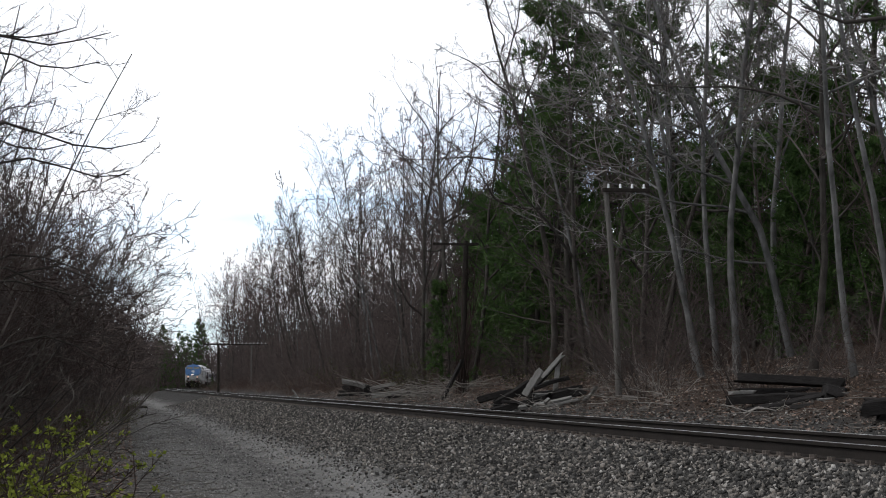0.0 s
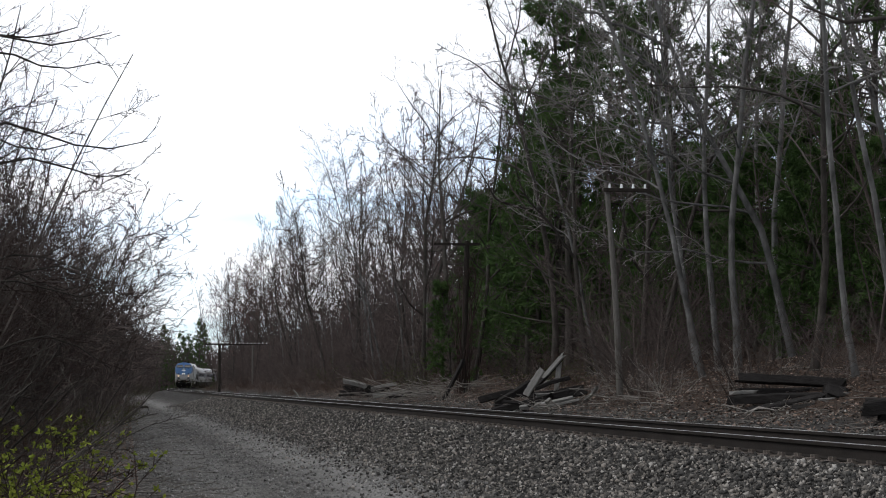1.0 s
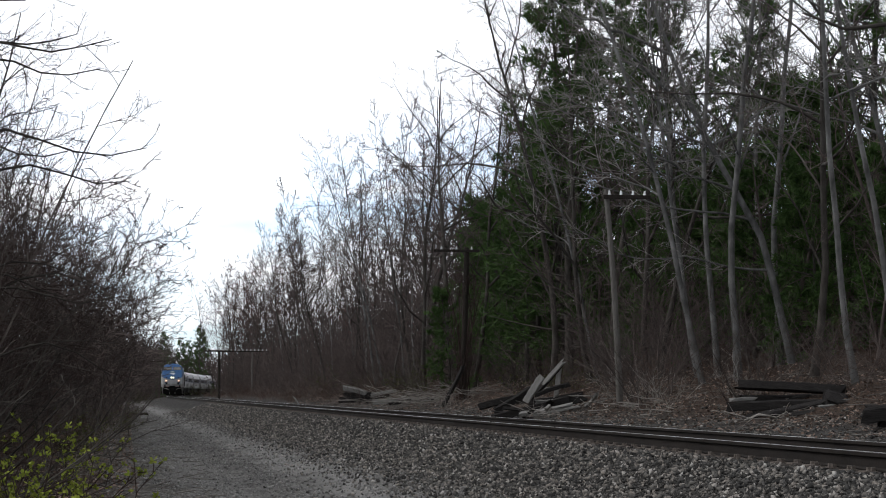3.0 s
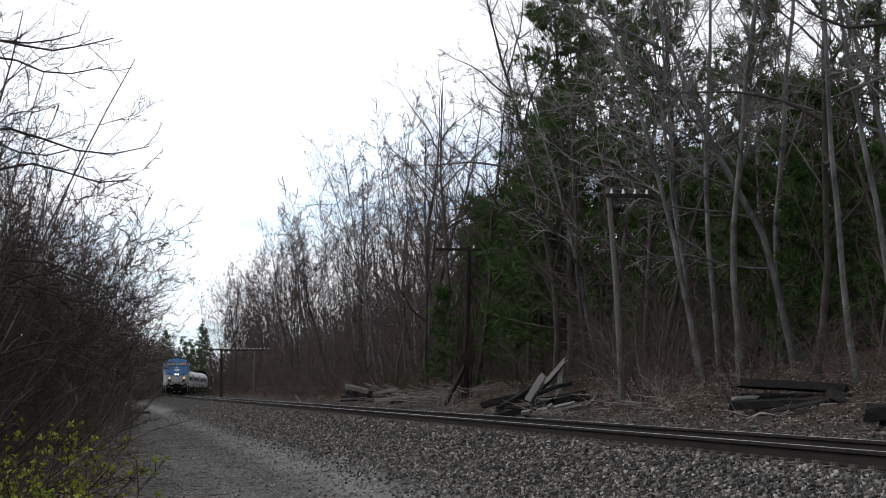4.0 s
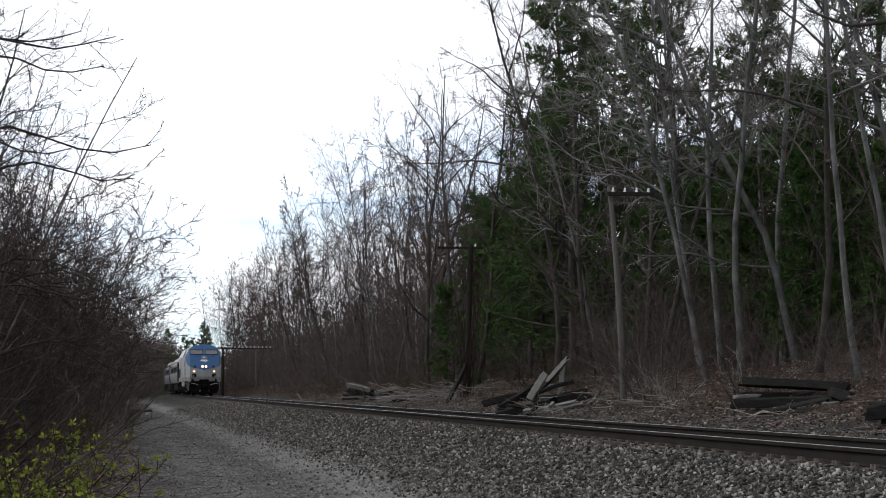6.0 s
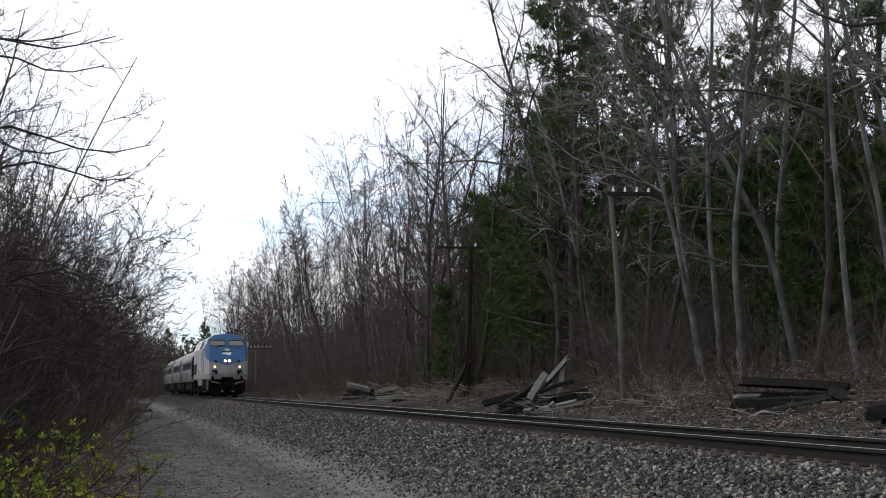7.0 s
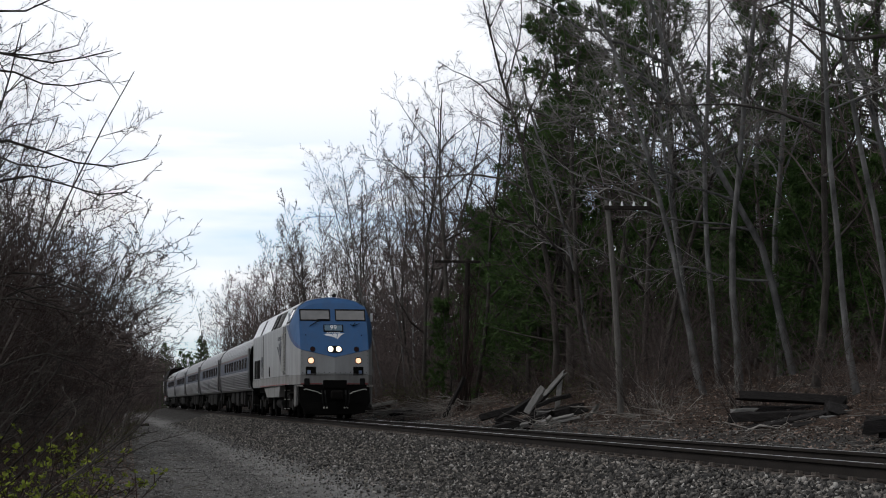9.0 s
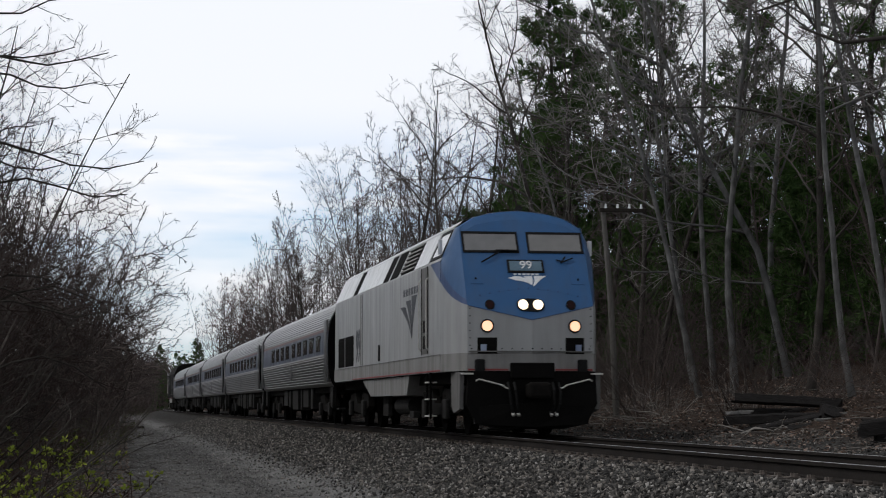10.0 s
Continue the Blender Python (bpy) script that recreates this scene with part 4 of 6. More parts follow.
def blades(rng, centres, per, length, width, up=0.2, along=None):
    """Small pointed blades round each centre."""
    c = np.repeat(centres, per, 0)
    d = rng.normal(size=c.shape) + np.array([0, 0, up])
    if along is not None:
        d = d * 0.7 + np.repeat(along, per, 0) * 1.2
    d = norm(d)
    s = norm(np.cross(d, rng.normal(size=c.shape)))
    L = length * rng.uniform(0.6, 1.3, len(c))[:, None]
    W = width * rng.uniform(0.7, 1.3, len(c))[:, None]
    V = np.stack([c - s * W * 0.3, c + d * L * 0.5 + s * W, c + d * L, c + d * L * 0.5 - s * W], 1).reshape(-1, 3)
    i = np.arange(len(c))[:, None] * 4
    F = np.concatenate([i + np.array([[0, 1, 2]]), i + np.array([[0, 2, 3]])])
    return V, F


def needles(rng, centres, per, length, width, along):
    """Thin needles round each twig end, one triangle each."""
    c = np.repeat(centres, per, 0) + rng.normal(size=(len(centres) * per, 3)) * 0.05
    d = norm(rng.normal(size=c.shape) * 0.75 + np.repeat(along, per, 0) * 1.1 + np.array([0, 0, 0.2]))
    s = norm(np.cross(d, rng.normal(size=c.shape)))
    L = length * rng.uniform(0.6, 1.3, len(c))[:, None]
    V = np.stack([c - s * width, c + s * width, c + d * L], 1).reshape(-1, 3)
    return V, np.arange(len(V)).reshape(-1, 3)


def tree_thing(name, wood, twigs, m_wood, m_twig, extra=None, far=False):
    ob = empty(name)
    part("trunk", from_arrays("trunk", *tubes(wood), m_wood, True), None, ob)
    part("crown", from_arrays("crown", *tubes(twigs), m_twig), None, ob)
    if extra:
        part(extra[0], from_arrays(extra[0], *extra[1], extra[2]), None, ob)
    return ob


def slender_tree(seed, h=17.0, r=0.17, far=False, m_wood=None, bare=0.28):
    rng = np.random.default_rng(seed)
    tr = stem(rng, 1, h, r * (0.5 if not far else 0.4), 14, lean=(-0.12, 0.0), wig=0.045, taper=0.1)
    if far:
        lim = grow(rng, tr, 18, bare, 0.99, 40, 0.27, 6, 0.13, 0.05, 0.006, 0.3, 0.017, 0.6)
        br = grow(rng, lim, 6, 0.15, 1.0, 40, 0.45, 4, 0.14, 0.05, 0.008, 0.5, 0.015)
        tw = grow(rng, br, 5, 0.1, 1.0, 42, 0.55, 2, 0.14, 0.04, 0.01, 0.5, 0.0145)
    else:
        lim = grow(rng, tr, 26, bare, 0.99, 60, 0.27, 8, 0.15, 0.05, 0.007, 0.25, 0.009, 0.6)
        br = grow(rng, lim, 8, 0.15, 1.0, 44, 0.42, 5, 0.16, 0.04, 0.008, 0.4, 0.0078)
        tw = grow(rng, br, 7, 0.1, 1.0, 44, 0.5, 2, 0.14, 0.03, 0.008, 0.5, 0.0066)
    return tree_thing("tree", [(*tr, 10), (*lim, 3 if far else 5)], [(*br, 3), (*tw, 3)], m_wood or M_PALE, M_TWIG if far else M_PTWIG)


def broad_tree(seed, h=15.0, r=0.2, far=False, red=False):
    rng = np.random.default_rng(seed)
    tr = stem(rng, 1, h, r * (0.6 if not far else 0.45), 10, lean=(-0.1, 0.0), wig=0.07, taper=0.14)
    if far:
        lim = grow(rng, tr, 13, 0.16, 0.95, 38, 0.36, 7, 0.15, 0.05, 0.009, 0.25, 0.019, 0.5)
        br = grow(rng, lim, 7, 0.12, 1.0, 42, 0.42, 4, 0.16, 0.05, 0.010, 0.35, 0.0165)
        tw = grow(rng, br, 5, 0.1, 1.0, 42, 0.5, 3, 0.16, 0.05, 0.010, 0.4, 0.0155)
        tw2 = grow(rng, tw, 2, 0.1, 1.0, 42, 0.6, 2, 0.13, 0.04, 0.01, 0.5, 0.0145)
    else:
        lim = grow(rng, tr, 13, 0.18, 0.93, 54, 0.44, 9, 0.16, 0.04, 0.010, 0.2, 0.012, 0.5)
        br = grow(rng, lim, 8, 0.12, 1.0, 46, 0.4, 6, 0.17, 0.04, 0.010, 0.3, 0.0095)
        tw = grow(rng, br, 6, 0.1, 1.0, 44, 0.45, 3, 0.16, 0.04, 0.010, 0.4, 0.0078)
        tw2 = grow(rng, tw, 4, 0.1, 1.0, 44, 0.55, 2, 0.13, 0.03, 0.01, 0.5, 0.0064)
    ex = None
    if red:
        ex = ("bud_crown", blades(rng, tw2[0][:, -1], 1, 0.08, 0.025), M_REDBUD)
    return tree_thing("tree", [(*tr, 8), (*lim, 3 if far else 5)], [(*br, 3), (*tw, 3), (*tw2, 3)], M_GREY, M_TWIG, ex)


def thicket_tree(seed, h=7.0, n=5, far=False, mat=None):
    rng = np.random.default_rng(seed)
    tr = stem(rng, n, h, 0.03 * (h / 7) ** 0.6, 9, lean=(0.08, 0.0), wig=0.07, spread=0.28, base=0.9, taper=0.25, curve=0.011)
    if far:
        lim = grow(rng, tr, 9, 0.1, 0.98, 44, 0.38, 6, 0.15, 0.03, 0.009, 0.3, 0.015, 0.45)
        br = grow(rng, lim, 5, 0.1, 1.0, 42, 0.5, 3, 0.15, 0.04, 0.008, 0.4, 0.0135)
        tw = grow(rng, br, 4, 0.1, 1.0, 44, 0.55, 2, 0.16, 0.04, 0.009, 0.5, 0.013)
    else:
        lim = grow(rng, tr, 10, 0.06, 0.98, 48, 0.36, 8, 0.16, 0.02, 0.008, 0.25, 0.0075, 0.45)
        br = grow(rng, lim, 6, 0.08, 1.0, 46, 0.45, 4, 0.16, 0.03, 0.008, 0.4, 0.006)
        tw = grow(rng, br, 6, 0.1, 1.0, 46, 0.5, 2, 0.16, 0.02, 0.009, 0.5, 0.005)
    return tree_thing("thicket_tree", [(*tr, 6), (*lim, 3)], [(*br, 3), (*tw, 3)], M_STEM, mat or M_RTWIG)


def pine_tree(seed, h=17.0, r=0.22, reach=3.4, low=0.12, per=5):
    rng = np.random.default_rng(seed)
    tr = stem(rng, 1, h, r, 12, wig=0.02, taper=0.1)
    P, R = tr
    pts, rad = [], []
    n_wh = int(h * 1.5)
    for i in range(n_wh):
        t = low + (1 - low) * (i + 0.5) / n_wh
        for j in range(5):
            if rng.random() < 0.16:
                continue
            a = rng.uniform(0, 2 * np.pi)
            L = reach * (1 - (t - low) / (1 - low)) ** 0.75 * rng.uniform(0.55, 1.15) + 0.35
            f = t * 11
            k = min(int(f), 10)
            b = P[0, k] * (1 - f + k) + P[0, k + 1] * (f - k) + np.array([0, 0, rng.uniform(-0.2, 0.2)])
            d = np.array([np.cos(a), np.sin(a), 0.12 + 0.3 * t])
            pts.append([b + d * L * u + np.array([0, 0, 0.10 * L * u * u - 0.05 * L * u]) for u in np.linspace(0, 1, 5)])
            rad.append(np.linspace(0.012 + 0.011 * L, 0.008, 5))
    lim = (np.array(pts), np.array(rad))
    sub = grow(rng, lim, per, 0.2, 1.0, 48, 0.32, 3, 0.12, 0.06, 0.008, 0.5, 0.005)
    S = sub[0]
    along = norm(S[:, 2] - S[:, 0])
    cen = np.concatenate([S[:, 2], S[:, 1], lim[0][:, -1]])
    al = np.concatenate([along, along, norm(lim[0][:, -1] - lim[0][:, -2])])
    return tree_thing("pine_tree", [(*tr, 8), (*lim, 4)], [(*sub, 3)], M_GREY, M_TWIG, ("needle_crown", needles(rng, cen, 13, 0.36, 0.027, al), M_NEEDLE))


def shrub(seed, h=1.6, n=14, mat=None, leaves=None, per=5):
    rng = np.random.default_rng(seed)
    st = stem(rng, n, h, 0.0075 * max(1, h / 1.6), 6, wig=0.2, spread=0.75, base=0.45 * h / 1.6, taper=0.35, curve=0.05)
    br = grow(rng, st, per + 2, 0.1, 1.0, 50, 0.42, 3, 0.2, 0.03, 0.008, 0.5, 0.0042)
    tw = grow(rng, br, 4, 0.1, 1.0, 50, 0.5, 2, 0.2, 0.02, 0.009, 0.5, 0.0036)
    ob = empty("shrub")
    part("brush", from_arrays("brush", *tubes([(*st, 4), (*br, 3), (*tw, 3)]), mat or M_RTWIG), None, ob)
    if leaves:
        c = np.concatenate([tw[0][:, -1], br[0][:, -1]])
        part("foliage", from_arrays("foliage", *blades(rng, c, leaves[1], leaves[2], leaves[3], 0.3), leaves[0]), None, ob)
    return ob


def put_all(kinds, rows, label, category, group):
    """Rows (kind, s, q, scale, turn); the first of each kind is the thing itself, the others are copies."""
    used = set()
    for kind, s, q, sc, rz in rows:
        ob = kinds[kind]
        p = at(s, q, -0.05)
        _, _, a = track(s)
        m = pose(p.x, p.y, p.z, 0, 0, math.degrees(a) + rz)
        if kind in used:
            ob = copy_thing(ob, m)
        else:
            used.add(kind)
        ob.matrix_basis = m @ Matrix.Diagonal((sc, sc, sc, 1))
        tagged(ob, label if isinstance(label, str) else label[kind], category, group)
    for kind in set(range(len(kinds))) - used:
        for o in (*kinds[kind].children_recursive, kinds[kind]):
            bpy.data.objects.remove(o)


def plant():
    rr = random.Random(11)
    # tall slender trees on the bank, the ones that stand out singly first
    pale = [slender_tree(101, 17, 0.17), slender_tree(102, 18, 0.2), slender_tree(103, 16, 0.15, bare=0.35), slender_tree(104, 17.5, 0.19, bare=0.3),
            slender_tree(105, 16.5, 0.18, far=True), slender_tree(106, 15.5, 0.16, far=True)]
    rows = [(0, 14.4, 7.5, 1.0, 0), (1, 13.0, 8.0, 1.0, 5), (1, 18.6, 11.0, 1.05, -8), (3, 18.0, 9.0, 0.98, 4), (2, 20.0, 9.0, 1.0, 0), (2, 1.9, 7.0, 1.0, 12),
            (2, 3.4, 8.6, 1.04, -14), (0, 6.5, 10.5, 1.05, 20), (1, 10.5, 12.0, 1.0, 15), (2, 25.0, 10.4, 1.05, 8), (0, 33.0, 9.2, 0.95, -10), (3, 27.0, 13.5, 1.05, 0),
            (1, 7.0, 15.0, 1.0, -20), (0, 14.0, 16.0, 1.05, 10), (2, -1.0, 10.5, 1.0, 0), (3, 22.0, 17.0, 1.0, 25), (2, 81.2, 7.6, 0.95, 0), (0, 84.0, 8.4, 0.9, 20)]
    for i in range(30):
        s = 45 + i * 5.2 + rr.uniform(-2, 2)
        rows.append((4 + i % 2, s, rr.uniform(7.5, 13.5), rr.uniform(0.82, 1.02), rr.uniform(-40, 40)))
    put_all(pale, rows, "tall bare slender tree with pale grey bark", "tree", "trees of the wood")
    # wide bare trees
    wide = [broad_tree(201, 15, 0.2), broad_tree(202, 16, 0.22), broad_tree(203, 14, 0.18, True), broad_tree(204, 15, 0.2, True, True)]
    rows = [(0, 26, 9.0, 0.9, 20), (1, 37, 8.4, 1.0, 70), (0, 44, 10.5, 1.0, 140), (1, 56, 8.0, 1.0, -60), (0, 63, 11, 1.0, 30), (1, 69, 8.2, 0.98, 160), (0, 4.5, 13.5, 1.0, 200), (1, 12, 19, 1.0, 60), (0, 30, 8.2, 0.85, 300), (1, 33, 9.8, 0.95, 250), (0, 48, 7.4, 0.9, 80), (1, 22, 8.4, 0.8, 190), (0, 60, 7.2, 0.95, 10), (1, 8.5, 8.4, 0.8, 100), (0, -2.0, -13.2, 0.62, 0), (1, 5.0, -12.4, 0.6, 200), (0, 14.0, -12.6, 0.68, 120), (1, 24.0, -12.2, 0.7, 40), (0, 35.0, -12.0, 0.74, 290), (1, -8.0, -13.0, 0.55, 90)]
    for i in range(34):
        s = 72 + i * 5.6 + rr.uniform(-2, 2)
        rows.append((2 + (rr.random() < 0.3), s, rr.uniform(6.5, 12.5), rr.uniform(0.88, 1.06), rr.uniform(0, 360)))
    for i in range(10):                                   # closing the view towards the bend
        rows.append((2 + i % 2, 190 + i * 8 + rr.uniform(-3, 3), rr.uniform(5.5, 9.0), rr.uniform(0.9, 1.1), rr.uniform(0, 360)))
    for i in range(12):                                   # beyond the bend
        rows.append((2, 352 + i * 7, -15 + 2.1 * i + rr.uniform(-2, 2) - (4 if i > 7 else 0), rr.uniform(0.75, 0.9), rr.uniform(0, 360)))
    put_all(wide, rows, ["bare spreading tree with dark grey branches"] * 3 + ["bare spreading tree with reddish spring buds"], "tree", "trees of the wood")
    # pines
    pines = [pine_tree(301, 17, 0.2, 3.0, 0.16), pine_tree(302, 15, 0.18, 2.9, 0.08), pine_tree(303, 7.5, 0.09, 1.9, 0.05, 5)]
    rows = [(0, 44.0, 10.3, 1.0, 0), (1, 40.3, 9.7, 1.0, 60), (0, 50.0, 13.0, 1.02, 120), (1, 47.5, 9.0, 0.6, 200), (0, 35.0, 13.0, 1.0, 250), (1, 24.0, 16.0, 1.05, 20),
            (0, 19.5, 20.0, 1.0, 70), (1, 9.0, 21.0, 1.0, 150), (2, 29.0, 10.2, 0.75, 0), (2, 24.0, 12.0, 0.8, 90), (2, 17.9, 10.8, 0.35, 40), (2, 33.0, 11.5, 0.9, 200), (2, 50.0, 9.5, 1.0, 0), (2, 58.0, 10.5, 1.1, 60), (2, 66.0, 11.5, 1.2, 100), (2, 62.0, 14.0, 1.3, 30), (2, 75.0, 13.0, 1.3, 70), (2, 43.0, 13.0, 1.2, 10), (2, 15.5, 13.5, 0.75, 10),
            (1, 44.0, 8.8, 0.64, 100), (1, 52.0, 11.2, 0.85, 40), (1, 50.0, 11.8, 0.85, 170), (1, 46.0, 9.8, 0.72, 310), (2, 47.0, 6.2, 0.6, 30), (1, 31.0, 14.0, 0.9, 10), (2, 9.0, 14.0, 0.8, 33), (1, 384.0, -1.4, 0.95, 0), (1, 386.0, -1.2, 0.9, 130), (0, 378.0, -7.5, 0.8, 0), (1, 390.0, -4.6, 0.8, 80), (1, 394.0, -6.5, 0.85, 50), (2, 372.0, -7.0, 1.3, 0), (2, 388.0, -9.5, 1.2, 0), (2, 205.0, 4.4, 0.2, 0), (1, 30.0, 21.0, 1.1, 0), (0, 3.0, 18.0, 0.95, 0), (1, 35.0, 18.5, 0.66, 20), (1, 38.5, 15.5, 0.55, 80), (1, 29.0, 17.0, 0.55, 200), (2, 26.0, 14.5, 1.2, 0), (2, 21.5, 13.5, 1.1, 30)]
    for i in range(12):                                   # young pines in the shade of the wood
        rows.append((2, 4 + i * 4.2 + rr.uniform(-1.5, 1.5), rr.uniform(11.5, 18), rr.uniform(0.7, 1.15), rr.uniform(0, 360)))
    put_all(pines, rows, ["tall dark green white pine", "dark green pine with low boughs", "small dark green young pine"], "tree", "pines of the wood")
    # thickets beside the service road
    left = [thicket_tree(401, 7.0, 8), thicket_tree(402, 6.0, 9), thicket_tree(403, 8.0, 8), thicket_tree(404, 8.0, 7, True), thicket_tree(405, 9.5, 6, True, M_TWIG)]
    rows = []
    for i in range(30):                                   # near ones, dense
        s = -21 + i * 1.55
        edge = -11.0 + 0.034 * s
        rows.append((i % 3 if i % 5 else 1, s + rr.uniform(-0.6, 0.6), edge - rr.random() ** 1.2 * 3.6, rr.uniform(0.72, 0.95) * (0.84 if s < -4 else 1.0), rr.uniform(-60, 60)))
    for i in range(22):                                   # the depth behind them
        s = -18 + i * 2.6
        rows.append((2 if i % 3 else 0, s + rr.uniform(-1, 1), -14.2 + 0.034 * s - rr.random() * 2.5, rr.uniform(0.85, 1.05), rr.uniform(-60, 60)))
    for i in range(44):                                   # along the road into the distance
        s = 22 + i * (2.6 + 0.06 * i)
        edge = min(-6.2, -11.0 + 0.056 * s)
        rows.append((3 + i % 2, s + rr.uniform(-2, 2), edge - rr.random() ** 1.5 * 4.0, rr.uniform(0.9, 1.15), rr.uniform(-70, 70)))
    for i in range(14):                                   # where the line bends out of sight
        rows.append((4, 238 + i * 8 + rr.uniform(-3, 3), -6.6 - rr.random() * 3 - max(0, i - 9) * 0.5, rr.uniform(1.0, 1.2), rr.uniform(0, 360)))
    put_all(left, rows, "tangled bare thicket tree with reddish brown twigs", "tree", "thicket along the road")


plant()
# ---------------------------------------------------------------- undergrowth
def under():
    rr = random.Random(21)
    br = [shrub(501, 1.7, 16, M_BRAMBLE, None, 4), shrub(502, 2.3, 14, M_STEM, None, 4), shrub(503, 1.2, 10, M_DEAD, None, 2), shrub(504, 1.5, 18, M_BRAMBLE, None, 4), shrub(505, 2.6, 14, M_TWIG, None, 4)]
    rows = []
    for i in range(96):                     # along the foot of the wood
        s = -12 + i * 1.35 * (1 + i / 150)
        rows.append(((0, 1, 4, 1, 0, 4, 3)[i % 7], s, 5.2 + rr.random() ** 1.4 * 5.5, rr.uniform(0.7, 1.2), rr.uniform(0, 360)))
    rows += [(2, 15.5, 5.6, 1.2, 0), (2, 12.5, 5.8, 1.0, 90), (2, 9.5, 5.2, 0.9, 40), (2, 6.0, 6.0, 1.1, 10), (2, 36.0, 4.4, 1.0, 120), (2, 34.0, 4.0, 0.8, 20)]
    for i in range(44):                      # under the thicket
        s = -22 + i * 1.6 * (1 + i / 60)
        rows.append(((0, 1, 3, 4)[i % 4], s, min(-6.0, -9.3 + 0.03 * s) - rr.random() * 2.6, rr.uniform(0.6, 1.1), rr.uniform(0, 360)))
    for i in range(46):                      # dry brush between the track and the wood further on
        rows.append((3 if i % 3 else 4, 56 + i * 3.2 + rr.uniform(-1.5, 1.5), 2.9 + rr.random() * 2.6, rr.uniform(0.5, 0.95), rr.uniform(0, 360)))
    put_all(br, rows, ["low bare reddish brown bramble bush", "tall bare brown bramble bush", "bleached tangle of dead branches", "clump of dry rust-brown stalks and twigs", "bare twiggy bush with grey-brown stems"], "bush", "undergrowth")
    gr = [shrub(511, 1.5, 12, M_RTWIG, (M_MOSSGREEN, 2, 0.05, 0.017)), shrub(512, 1.35, 15, M_RTWIG, (M_BUD, 7, 0.027, 0.009))]
    rows = [(0, 30.0, 6.2, 1.0, 0), (0, 52.0, 5.6, 1.3, 40), (0, 57.0, 6.0, 1.2, 90), (0, 84.0, 6.0, 1.4, 10), (0, 199.0, 3.4, 1.5, 0), (0, 210.0, -3.6, 1.2, 0), (0, 222.0, -4.2, 1.4, 50),
            (0, 38.0, -7.9, 0.9, 0), (0, 14.0, -8.9, 0.9, 30), (0, 8.0, -9.2, 0.9, 130), (0, 26.0, 6.6, 0.9, 60), (0, 47.0, -7.3, 1.0, 80),
            (1, -24.7, -9.2, 1.2, 0), (1, -23.6, -9.5, 1.2, 70), (1, -24.2, -9.1, 1.05, 120), (1, -23.2, -9.1, 0.95, 210), (1, -20.6, -9.2, 0.8, 160), (1, -22.4, -9.0, 0.95, 140), (1, -25.6, -9.3, 0.92, 200), (1, -21.0, -9.3, 1.2, 300), (1, -23.0, -10.0, 1.3, 10), (1, -20.0, -9.5, 1.15, 20), (1, -21.5, -8.7, 0.55, 250), (1, -18.0, -9.7, 1.0, 90)]
    put_all(gr, rows, ["bush with dull green leaves", "bush with fresh yellow-green spring leaves"], "bush", "green bushes")


